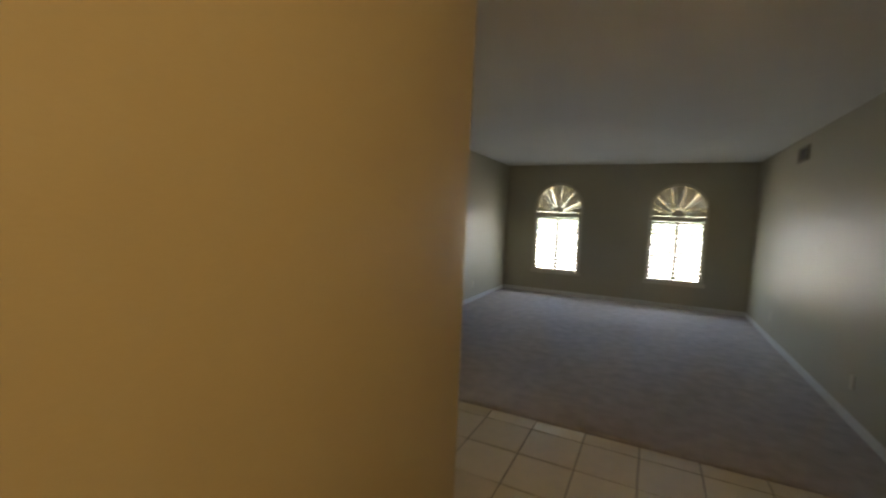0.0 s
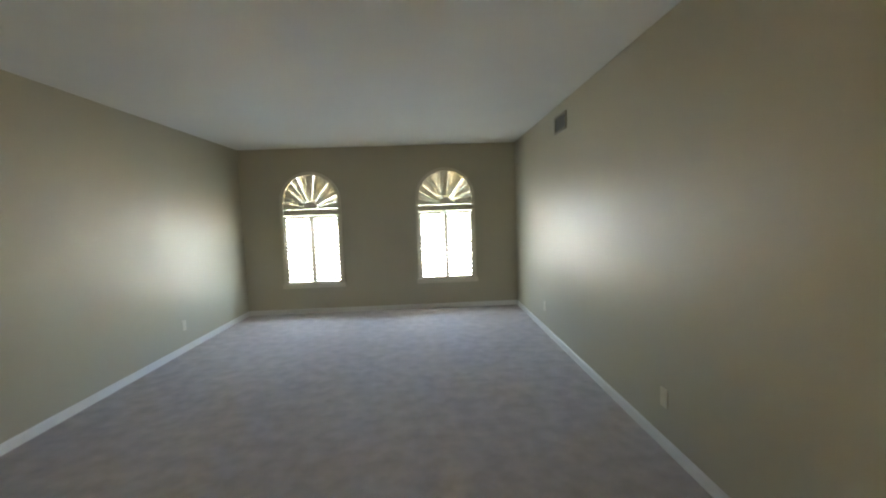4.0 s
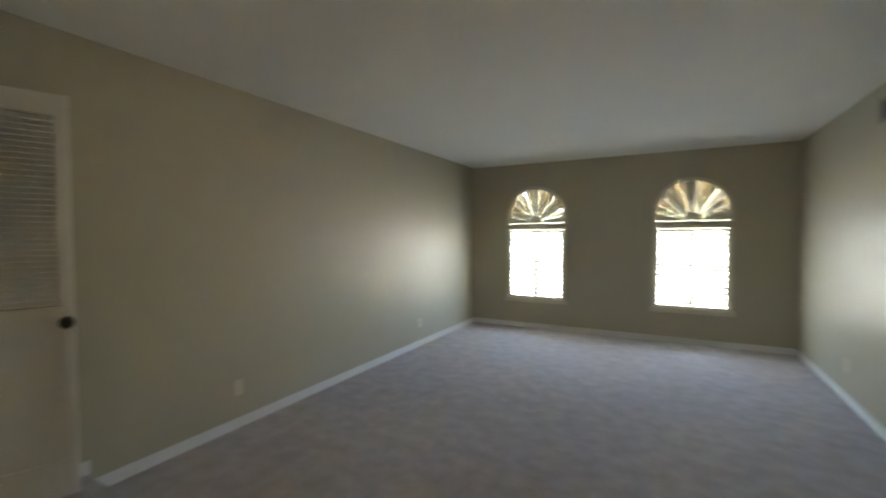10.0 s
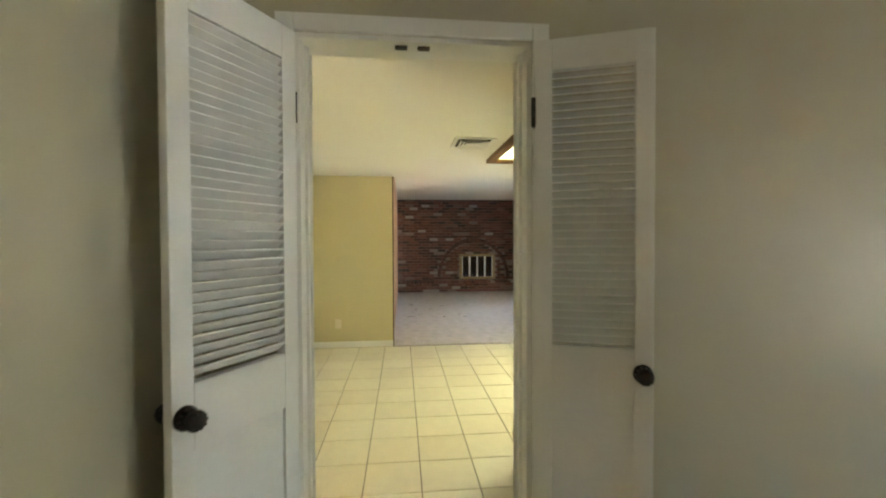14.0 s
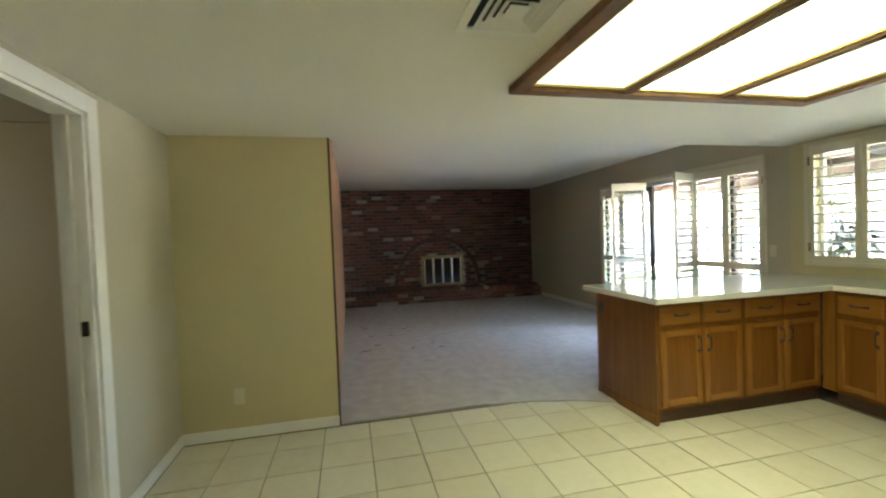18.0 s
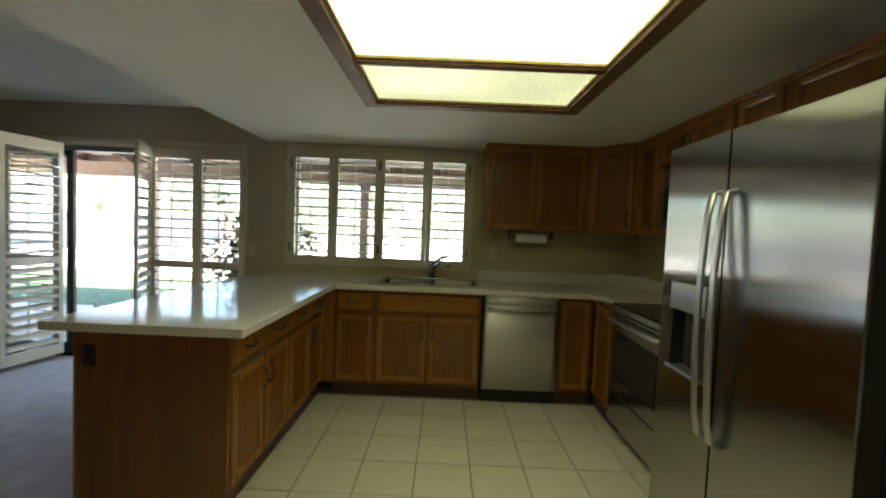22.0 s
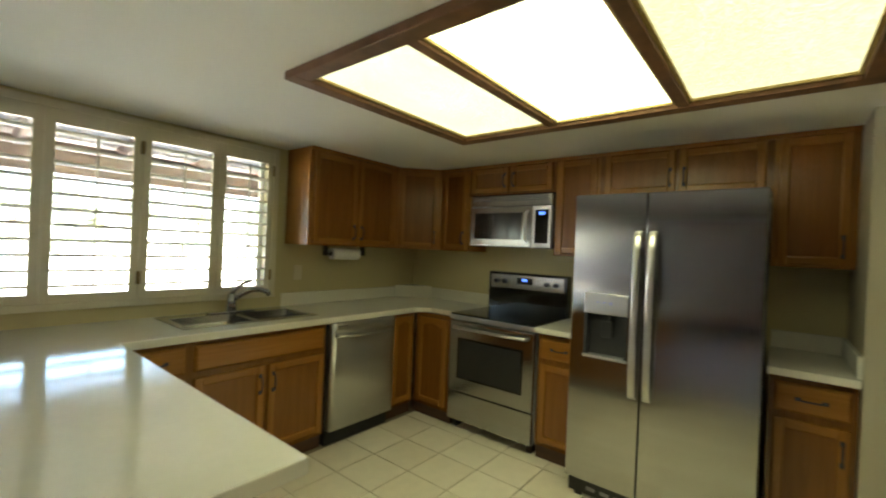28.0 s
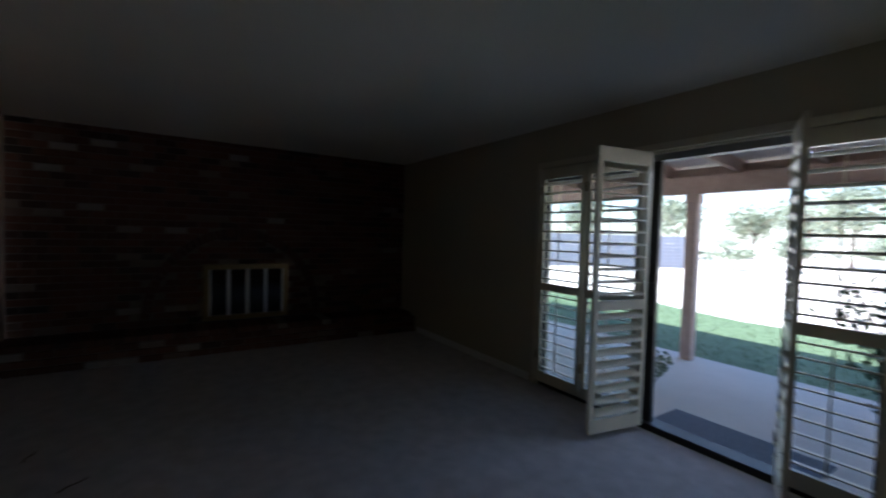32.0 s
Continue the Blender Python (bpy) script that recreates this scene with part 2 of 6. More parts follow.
BEAM_W = wood_mat("light_frame_wood", (0.10, 0.045, 0.018), (0.22, 0.10, 0.04), (3, 3, 3), 0.65)
PANEL = wood_mat("panelling", (0.30, 0.15, 0.08), (0.42, 0.22, 0.125), (9, 9, 0.8), 0.5)
COUNTER = mat("laminate_counter", (0.74, 0.72, 0.63), 0.10, var=0.04, scale=30, bscale=400, fine=0.6)
STEEL = brushed(mat("brushed_steel", (0.41, 0.405, 0.395), 0.18, 1.0, var=0.05, scale=2, bump=0.03, bscale=1.4, stretch=(0.6, 0.6, 12)), 0.9)
STEEL_D = brushed(mat("dishwasher_steel", (0.66, 0.65, 0.61), 0.46, 1.0, var=0.04, scale=2), 0.6, 0.25)
STEEL_SINK = mat("sink_steel", (0.36, 0.355, 0.35), 0.20, 1.0, var=0.08, scale=9)
STEEL_S = mat("satin_steel", (0.58, 0.57, 0.55), 0.34, 1.0, var=0.04, scale=4)
CHROME = mat("chrome", (0.42, 0.42, 0.43), 0.12, 1.0, var=0.02)
BLACKM = mat("black_gloss", (0.010, 0.010, 0.012), 0.09, var=0.2, scale=4)
BLACKP = mat("black_plastic", (0.018, 0.018, 0.02), 0.5, var=0.2, scale=10, bump=0.1)
GREYD = mat("dark_grey_enamel", (0.055, 0.052, 0.05), 0.35, var=0.08, scale=6)
GREYP = mat("grey_plastic", (0.22, 0.22, 0.23), 0.45, var=0.1, scale=10)
BRONZE = mat("dark_bronze", (0.025, 0.019, 0.015), 0.45, 0.4, var=0.25, scale=20)
BRASS = mat("aged_brass", (0.26, 0.19, 0.10), 0.35, 1.0, var=0.15, scale=12)
FAN = mat("sunburst_slat_glow", (0.74, 0.70, 0.58), 0.4, var=0.04, scale=6)
# translucency stands in for daylight leaking between the tilted slats
fan_n, fan_l = FAN.node_tree.nodes, FAN.node_tree.links
leak_glow, blend = fan_n.new("ShaderNodeBsdfTranslucent"), fan_n.new("ShaderNodeMixShader")
leak_glow.inputs[0].default_value, blend.inputs[0].default_value = (0.85, 0.74, 0.50, 1), 0.12
fan_l.new(fan_n["Principled BSDF"].outputs[0], blend.inputs[1])
fan_l.new(leak_glow.outputs[0], blend.inputs[2])
fan_l.new(blend.outputs[0], fan_n["Material Output"].inputs[0])
PLATE = mat("almond_plastic", (0.66, 0.60, 0.46), 0.35, var=0.03)
PAPER = mat("paper_towel", (0.80, 0.79, 0.76), 0.95, var=0.04, scale=30, bump=0.3, bscale=150)
GLASS = glass_mat("window_glass")
PANES_L = [glow_mat("light_panel", (0.98, 1.0, 0.56), s) for s in (0.055, 0.19, 0.070)]
CONCRETE = mat("concrete", (0.50, 0.47, 0.43), 0.85, var=0.12, scale=1.5, bump=0.3, bscale=90)
SAND = mat("pale_gravel", (0.62, 0.56, 0.47), 0.95, var=0.15, scale=3, bump=0.6, bscale=60)
GRASS = mat("lawn", (0.085, 0.13, 0.06), 0.9, var=0.35, scale=6, bump=0.8, bscale=120)
REDWOOD = wood_mat("patio_redwood", (0.35, 0.245, 0.21), (0.46, 0.34, 0.29), (3, 3, 3), 0.7)
# bright glare under the patio roof is mixed into this pale mauve-grey
PATIO_BOARD_GLARE = wood_mat("patio_roof_board_glare", (0.46, 0.41, 0.40), (0.56, 0.50, 0.49), (1.0, 6, 6), 0.75)
# dark bluish grey carries the wall's shade, as the sun strikes this face
BLOCK_SHADED = mat("block_wall_shaded", (0.24, 0.25, 0.29), 0.9, var=0.12, scale=2, bump=0.4, bscale=30)
LEAF_D = random_mat("leaf_dark", [(0, (0.02, 0.05, 0.014)), (0.6, (0.045, 0.09, 0.028)), (1, (0.09, 0.14, 0.05))], 0.5, 0.1, 30, island=True)
# greens lightened for sun glare on the far trees; the shoot is pale itself
LEAF_PALE_GLARE = random_mat("leaf", [(0, (0.22, 0.26, 0.17)), (0.6, (0.29, 0.33, 0.23)), (1, (0.36, 0.40, 0.29))], 0.5, 0.1, 30, island=True)
BARK = mat("bark", (0.13, 0.09, 0.06), 0.9, var=0.3, scale=9, bump=0.8, bscale=40)
MATM = mat("door_mat", (0.11, 0.12, 0.15), 0.95, var=0.25, scale=40, bump=0.8, bscale=200)
STUCCO = mat("stucco", (0.55, 0.47, 0.36), 0.9, var=0.08, scale=2, bump=0.6, bscale=90)
DISPLAY = mat("blue_display", (0.05, 0.15, 0.9), 0.3)
DISPLAY.node_tree.nodes["Principled BSDF"].inputs["Emission Color"].default_value = (0.1, 0.25, 1, 1)
DISPLAY.node_tree.nodes["Principled BSDF"].inputs["Emission Strength"].default_value = 0.12


# ---- mesh helpers ----
def box(bm, x0, y0, z0, x1, y1, z1, bev=0.0, m=None):
    """Adds a box, with bevelled edges where asked, turned by the matrix m."""
    t = bmesh.new()
    bmesh.ops.create_cube(t, size=1)
    for v in t.verts:
        v.co = Vector(((x0 + x1) / 2 + v.co.x * (x1 - x0), (y0 + y1) / 2 + v.co.y * (y1 - y0), (z0 + z1) / 2 + v.co.z * (z1 - z0)))
    if bev:
        bmesh.ops.bevel(t, geom=list(t.edges), offset=bev, segments=2, affect="EDGES", profile=0.5)
    add(bm, t, m)
    return bm


def add(bm, t, m=None):
    """Joins the bmesh t into bm."""
    if m is not None:
        t.transform(m)
    me = bpy.data.meshes.new("join")
    t.to_mesh(me)
    t.free()
    bm.from_mesh(me)
    bpy.data.meshes.remove(me)
    return bm


def rod(bm, a, b, r, r2=None, seg=12):
    """A round bar from a to b."""
    a, b = Vector(a), Vector(b)
    t = bmesh.new()
    bmesh.ops.create_cone(t, cap_ends=True, segments=seg, radius1=r, radius2=r if r2 is None else r2, depth=(b - a).length)
    q = (b - a).to_track_quat("Z", "Y").to_matrix().to_4x4()
    return add(bm, t, Matrix.Translation((a + b) / 2) @ q)


def tube(bm, pts, r, seg=10):
    """A bent pipe through the points pts."""
    rings = []
    pts = [Vector(p) for p in pts]
    for i, p in enumerate(pts):
        d = (pts[min(i + 1, len(pts) - 1)] - pts[max(i - 1, 0)]).normalized()
        u = d.orthogonal().normalized() if i == 0 else (u - d * u.dot(d)).normalized()
        w = d.cross(u)
        rings.append([bm.verts.new(p + r * (math.cos(k * 2 * math.pi / seg) * u + math.sin(k * 2 * math.pi / seg) * w)) for k in range(seg)])
    for s, e in zip(rings, rings[1:]):
        for k in range(seg):
            bm.faces.new((s[k], s[(k + 1) % seg], e[(k + 1) % seg], e[k]))
    bm.faces.new(rings[0][::-1])
    bm.faces.new(rings[-1])
    return bm


def prism(bm, pts, z0, z1, bev=0.0):
    """An upright prism over the outline pts (counter-clockwise)."""
    t = bmesh.new()
    f = t.faces.new([t.verts.new((x, y, z0)) for x, y in pts])
    up = bmesh.ops.extrude_face_region(t, geom=[f])
    for v in up["geom"]:
        if isinstance(v, bmesh.types.BMVert):
            v.co.z = z1
    bmesh.ops.recalc_face_normals(t, faces=list(t.faces))
    if bev:
        bmesh.ops.bevel(t, geom=[e for e in t.edges if abs(e.verts[0].co.z - e.verts[1].co.z) < 1e-6], offset=bev, segments=2, affect="EDGES", profile=0.5)
    return add(bm, t)


def part(name, bm, material, parent=None, label="", smooth=False):
    """Links a bmesh as one mesh object under a thing or a part."""
    me = bpy.data.meshes.new(name)
    bmesh.ops.recalc_face_normals(bm, faces=list(bm.faces))
    bm.to_mesh(me)
    bm.free()
    me.materials.append(material)
    if smooth:
        for p in me.polygons:
            p.use_smooth = True
    ob = new(name, me)
    if parent:
        ob.parent = parent
    return tagged(ob, label)


def twin(ob, m, parent=None):
    """Another object on the same mesh, at the pose m."""
    o = new(ob.name.split(".")[0], ob.data)
    o.parent = parent or ob.parent
    o.matrix_basis = m
    return o


def bx(name, dims, material, parent=None, label="", bev=0.0):
    return part(name, box(bmesh.new(), *dims, bev), material, parent, label)


def thing(name, label, category, m=None, group="", kind=""):
    ob = new(name)
    if m is not None:
        ob.matrix_basis = m
    return tagged(ob, label, category, group, kind)


def struct(ob, label, category=""):
    return tagged(ob, label, category, kind="structure")


def slab(bm, axis, at0, at1, a0, a1, z0, z1, holes=(), top=None):
    """A wall in the plane of axis from at0 to at1 thick, a0 to a1 long, with holes (a0, a1, z0, z1) through it."""
    us = sorted({a0, a1, *[min(max(h[k], a0), a1) for h in holes for k in (0, 1)]})
    zs = sorted({z0, z1, *[min(max(h[k], z0), z1) for h in holes for k in (2, 3)]})
    for u, v in zip(us, us[1:]):
        for p, q in zip(zs, zs[1:]):
            c, d = (u + v) / 2, (p + q) / 2
            if any(h[0] < c < h[1] and h[2] < d < h[3] for h in holes):
                continue
            t = bmesh.new()
            dims = (at0, u, p, at1, v, q) if axis == "x" else (u, at0, p, v, at1, q)
            box(t, *dims)
            if top and q == z1:
                for w in t.verts:
                    if w.co.z > (p + q) / 2:
                        w.co.z = top(w.co.y)
            add(bm, t)
    bmesh.ops.remove_doubles(bm, verts=list(bm.verts), dist=1e-5)
    return bm


def wall(name, axis, at0, at1, a0, a1, z0, z1, holes=(), material=None, top=None, label="painted plaster wall"):
    return struct(part(name, slab(bmesh.new(), axis, at0, at1, a0, a1, z0, z1, holes, top), material or PAINT), label, "wall")


# ---- large structure ----
ROUGH = mat("knockdown_plaster", (0.50, 0.45, 0.32), 0.7, var=0.03, scale=6, bump=0.45, bscale=85)
SUB = mat("subfloor", (0.3, 0.26, 0.2), 0.9)
struct(bx("floor", (-4.05, -4.4, -0.12, -0.115, N, -0.008), GROUT), "tiled floor with recessed grout joints", "floor")
struct(bx("floor_entry", (-0.115, -4.4, -0.12, 12.0, 0.06, -0.008), GROUT), "tiled entry and hall floor", "floor")
struct(bx("floor_corridor", (E + 0.1, 0.06, -0.12, 12.0, 3.2, -0.008), GROUT), "tiled corridor and bathroom floor", "floor")


def carpet(name, x0, y0, x1, y1, z, label, cell=0.045, amp=0.003):
    """Pile carpet: a finely uneven sheet with thickness."""
    nx, ny = int((x1 - x0) / cell), int((y1 - y0) / cell)
    xs, ys = np.linspace(x0, x1, nx + 1), np.linspace(y0, y1, ny + 1)
    vs = [(x, y, z + amp * noise.noise((x * 6, y * 6, 0)) + 0.5 * amp * noise.noise((x * 23, y * 23, 3))) for y in ys for x in xs]
    fs = [(j * (nx + 1) + i, j * (nx + 1) + i + 1, (j + 1) * (nx + 1) + i + 1, (j + 1) * (nx + 1) + i) for j in range(ny) for i in range(nx)]
    me = bpy.data.meshes.new(name)
    me.from_pydata(vs, [], fs)
    me.materials.append(CARPET_M)
    return struct(new(name, me), label, "carpet")


carpet("carpet_living", 0.0, 0.42, E, LN, CARPET, "taupe pile carpet of the sunken living room")
carpet("carpet_family", W, PS, -3.86, N, 0.004, "taupe pile carpet of the family room")
struct(bx("ground_under_living", (0.0, 0.4, -0.2, E, LN, CARPET - 0.03), SUB), "concrete slab under the carpet", "slab")
struct(bx("ground_under_family", (W, PS, -0.2, -4.05, N, -0.02), SUB), "concrete slab under the carpet", "slab")
# carpeted step down into the living room
st = bmesh.new()
box(st, 0.0, 0.055, -0.13, E, 0.42, 0.010, 0.022)
struct(part("carpet_step", st, CARPET_M), "carpeted step with a rounded nosing", "step")

# living room
DW0, DW1 = -0.86, -0.035        # double doorway in the west wall
wall("wall_living_west", "x", -0.12, LX, STUB_S, LN, -0.15, 2.6, [(DW0, DW1, -0.15, 2.045)], label="beige painted wall with a double doorway")
wall("wall_kitchen_east", "x", -0.33, -0.12, 0.2, N, -0.05, 2.6, material=PAINT_Y, label="olive yellow wall behind the range")
wall("wall_stub_fridge", "y", 0.20, 0.33, -0.965, -0.33, -0.05, KC + 0.02, label="short wall beside the refrigerator niche")
wall("wall_living_east", "x", E, E + 0.12, 0.17, LN, -0.15, 2.6)
sw = bmesh.new()
rr = 0.03
prism(sw, [(LX, STUB_N - 0.12), (STUB_E - 0.12, STUB_N - 0.12), (STUB_E - 0.12, -4.5), (STUB_E, -4.5),
           *[(STUB_E - rr + rr * math.cos(a * math.pi / 12), STUB_N - rr + rr * math.sin(a * math.pi / 12)) for a in range(7)], (LX, STUB_N)], -0.05, 2.6)
struct(part("wall_entry_west", sw, PAINT, smooth=False), "entry wall with a rounded corner towards the living room", "wall")
wall("wall_entry_south", "y", -4.6, -4.5, STUB_E - 0.12, E + 0.12, -0.05, 2.6)
wall("wall_entry_east", "x", 3.66, 3.75, -4.5, HS, -0.05, 2.6, material=ROUGH, label="beige wall with a knockdown texture")
hd = bmesh.new()
prism(hd, [(E, 0.17), (3.64, HS), (E + 0.12, HS), (E + 0.12, 0.17)], HC, LC + 0.05)
struct(part("header_hall", hd, CEIL), "dropped soffit at the start of the hall", "ceiling")
struct(bx("ceiling_living", (-0.12, -4.6, LC, E + 0.12, LN + 0.2, LC + 0.12), CEIL), "white textured ceiling", "ceiling")

# north wall of the living room with two arched openings
WIN = ((0.595, 1.515), (2.65, 3.56))
W0, WS, WT = 0.30, 1.60, 2.06
nw = bmesh.new()
slab(nw, "y", LN, LN + 0.16, -0.12, E + 0.12, -0.2, 2.6, [(a, b, W0, 2.6) for a, b in WIN])
for a, b in WIN:
    c, r, k = (a + b) / 2, (b - a) / 2, 20
    arc = [(c - r * math.cos(math.pi * i / k), WS + (WT - WS) * math.sin(math.pi * i / k)) for i in range(k + 1)]
    for (xa, za), (xb, zb) in zip(arc, arc[1:]):
        q = [(xa, za), (xb, zb), (xb, 2.6), (xa, 2.6)]
        f = [nw.verts.new((x, LN, z)) for x, z in q]
        g = [nw.verts.new((x, LN + 0.16, z)) for x, z in q]
        nw.faces.new(f)
        nw.faces.new(g[::-1])
        nw.faces.new((f[0], g[0], g[1], f[1]))
bmesh.ops.remove_doubles(nw, verts=list(nw.verts), dist=1e-4)
struct(part("wall_living_north", nw, PAINT), "beige wall with two arched window openings", "wall")

# hall, corridor and bathroom
wall("wall_hall_north", "y", HN, HN + 0.12, E + 0.12, 6.55, -0.1, 2.5, [(4.545, 5.345, 0, 2.03), (5.66, 6.36, 0, 2.03)], label="hall wall with two closet doors")
wall("wall_hall_south", "y", HS - 0.12, HS, 3.75, 7.15, -0.1, 2.6, [(4.9, 5.75, 0, 2.03)], label="hall wall with a closed door")
wall("wall_hall_end", "x", 8.56, 8.68, -3.0, 3.0, -0.1, 2.5, [(0.26, 0.98, 0, 2.03)], PAINT_Y, label="olive yellow wall with the bathroom doorway")
wall("wall_corridor_north", "y", 2.8, 2.92, E + 0.12, 12.0, -0.1, 2.5)
wall("wall_corridor_west", "x", 6.43, 6.55, HN + 0.12, 2.8, -0.1, 2.5)
wall("wall_corridor_south", "y", -3.0, -2.88, E + 0.12, 12.0, -0.1, 2.5)
wall("wall_corridor_east", "x", 7.03, 7.15, -2.88, HS - 0.12, -0.1, 2.5)
struct(bx("ceiling_hall", (E + 0.12, -3.0, HC, 12.0, 2.92, HC + 0.1), CEIL), "low white hall ceiling", "ceiling")
wall("wall_bath_far", "x", 11.4, 11.52, -3.0, 2.92, -0.1, 2.5, [(0.62, 0.98, 0.85, 1.95)], PAINT_Y, label="yellow bathroom wall with a narrow window")
wall("wall_bath_north", "y", 1.75, 1.87, 8.68, 11.4, -0.1, 2.5, (), PAINT_Y)
wall("wall_bath_south", "y", -0.3, -0.18, 8.68, 11.4, -0.1, 2.5, (), PAINT_Y)

# kitchen and family room
KW = (-3.70, -1.93, 1.00, 2.13)     # kitchen window, outside of its shutter frame
SL = (-6.95, -4.08, 0.0, 2.05)      # sliding door
wall("wall_family_north", "y", N, N + 0.18, W - 0.2, EDGE, -0.2, 2.6, [SL], label="beige outer wall with a sliding door")
wall("wall_kitchen_north", "y", N, N + 0.18, EDGE, -0.13, -0.2, 2.6, [(KW[0] + 0.05, KW[1] - 0.05, KW[2] + 0.04, KW[3] - 0.06)], PAINT_Y, label="olive yellow kitchen wall with a wide window")
KD = (-2.92, -2.15)
wall("wall_kitchen_south", "y", S - 0.12, S, EDGE, 0.0, -0.05, 2.6, [(*KD, 0, 2.03)], label="kitchen wall with a doorway")
wall("wall_kitchen_stub", "x", EDGE - 0.12, EDGE, S - 0.12, PS, -0.05, 2.6, material=PAINT_Y, label="yellow painted wall")
wall("wall_family_south", "y", PS - 0.12, PS - 0.02, W, EDGE - 0.12, -0.05, 2.6, label="wall behind the panelling")
struct(bx("wall_west_backing", (W - 0.3, PS - 0.12, -0.2, W - 0.05, N + 0.18, 2.6), MORTAR), "mortar wall behind the bricks", "wall")
struct(bx("ceiling_family", (W - 0.2, PS - 0.12, FC, EDGE + 0.024, N, FC + 0.1), CEIL), "white family room ceiling", "ceiling")
LT = (-2.695, 0.352, -1.41, 2.305)       # recessed kitchen light, outside of its wooden frame
ck = bmesh.new()
for d in ((-3.90, S, LT[0] + 0.05, N), (LT[2] - 0.05, S, -0.12, N), (LT[0] + 0.05, S, LT[2] - 0.05, LT[1] + 0.05), (LT[0] + 0.05, LT[3] - 0.05, LT[2] - 0.05, N)):
    box(ck, d[0], d[1], KC, d[2], d[3], FC + 0.1)
struct(part("ceiling_kitchen", ck, CEIL), "dropped white kitchen ceiling", "ceiling")
struct(bx("light_box_top", (LT[0], LT[1], KC + 0.3, LT[2], LT[3], KC + 0.32), WHITE), "top of the recessed light box", "ceiling")
# small room behind the kitchen doorway
wall("wall_utility_west", "x", -3.22, -3.10, -3.2, S - 0.12, -0.05, 2.6, [(-2.42, -1.82, 0, 2.03)])
struct(bx("closet_back", (-3.5, -3.2, -0.05, -3.45, S - 0.12, 2.6), PAINT), "wall behind the closet door", "wall")
wall("wall_utility_east", "x", -1.9, -1.78, -3.2, S - 0.12, -0.05, 2.6)
wall("wall_utility_south", "y", -3.3, -3.2, -3.5, -1.78, -0.05, 2.6)
struct(bx("ceiling_utility", (-3.42, -3.3, 2.3, -1.78, S - 0.12, 2.36), CEIL), "utility room ceiling", "ceiling")


# ---- floor tiles ----
P, X0, Y0 = 0.316, -2.61, -0.40


def tile_cells(x0, y0, x1, y1):
    """Grid cells clipped to a rectangle."""
    for i in range(math.floor((x0 - X0) / P), math.ceil((x1 - X0) / P)):
        for j in range(math.floor((y0 - Y0) / P), math.ceil((y1 - Y0) / P)):
            a, b = max(X0 + i * P, x0), max(Y0 + j * P, y0)
            c, d = min(X0 + (i + 1) * P, x1), min(Y0 + (j + 1) * P, y1)
            if c - a > 0.03 and d - b > 0.03:
                yield a + 0.0034, b + 0.0034, c - 0.0034, d - 0.0034


# ---- trim: baseboards, casings ----
def baseboard(runs, z=0.0, h=0.075):
    """Boards along walls: x0, y0, x1, y1 of each, as flat boxes."""
    for x0, y0, x1, y1 in runs:
        bm = bmesh.new()
        box(bm, x0, y0, z, x1, y1, z + h - 0.012)
        dx, dy = (0.004 if abs(x1 - x0) < 0.05 else 0), (0.004 if abs(y1 - y0) < 0.05 else 0)
        box(bm, x0 + dx, y0 + dy, z + h - 0.012, x1 - dx, y1 - dy, z + h)
        struct(part("baseboard", bm, WHITE), "white painted baseboard along the wall", "baseboard")


T = 0.013
baseboard([(LX, 0.43, LX + T, LN), (E - T, 0.43, E, LN), (LX + T, LN - T, E - T, LN)], CARPET)
baseboard([(LX, 0.05, LX + T, 0.425), (E - T, 0.17, E, 0.425)], 0.008)
baseboard([(LX, STUB_N, STUB_E, STUB_N + T), (E, 0.17 - T, E + 0.12, 0.17), (5.42, HN - T, 5.60, HN), (6.43, HN - T, 6.55, HN),
           (6.55, HN, 6.55 + T, 2.0), (8.56 - T, -2.6, 8.56, 0.19), (3.63, HS, 4.82, HS + T), (11.387, -0.18, 11.4, 1.75),
           (EDGE, S, EDGE + T, PS), (EDGE, S, -2.99, S + T), (-2.08, S, -0.12, S + T), (-0.965, 0.2 - T, -0.12, 0.2)], 0.0)
baseboard([(W + 0.5, N - T, SL[0] - 0.06, N), (SL[1] + 0.06, N - T, -3.83, N)], 0.006)


def casing(m, w, h, deep=0.12, cw=0.065, material=None, label="white painted door casing"):
    """Casing and jamb round an opening w wide and h high; local x along the wall, the room at -y."""
    t = thing("door_casing", label, "door casing", m, kind="structure")
    for nm, d in (("upright", (-cw, -0.016, 0, 0.0, 0, h + cw)), ("upright", (w, -0.016, 0, w + cw, 0, h + cw)), ("head", (0, -0.016, h, w, 0, h + cw))):
        bm = bmesh.new()
        box(bm, *d, 0.004)
        part(nm, bm, material or WHITE, t)
    for nm, d in (("jamb", (0, 0, 0, 0.018, deep, h)), ("jamb", (w - 0.018, 0, 0, w, deep, h)), ("jamb_head", (0.018, 0, h - 0.018, w - 0.018, deep, h)),
                  ("stop", (0.018, deep * 0.45, 0, 0.03, deep * 0.6, h - 0.018)), ("stop", (w - 0.03, deep * 0.45, 0, w - 0.018, deep * 0.6, h - 0.018))):
        bx(nm, d, material or WHITE, t)
    return t


def hinge(parent, x, y, z, h=0.105):
    bm = bmesh.new()
    rod(bm, (x, y - 0.006, z - h / 2), (x, y - 0.006, z + h / 2), 0.010, seg=10)
    box(bm, x - 0.013, y, z - h / 2, x + 0.013, y + 0.0113, z + h / 2)
    part("hinge", bm, BRONZE, parent, "dark bronze butt hinge")


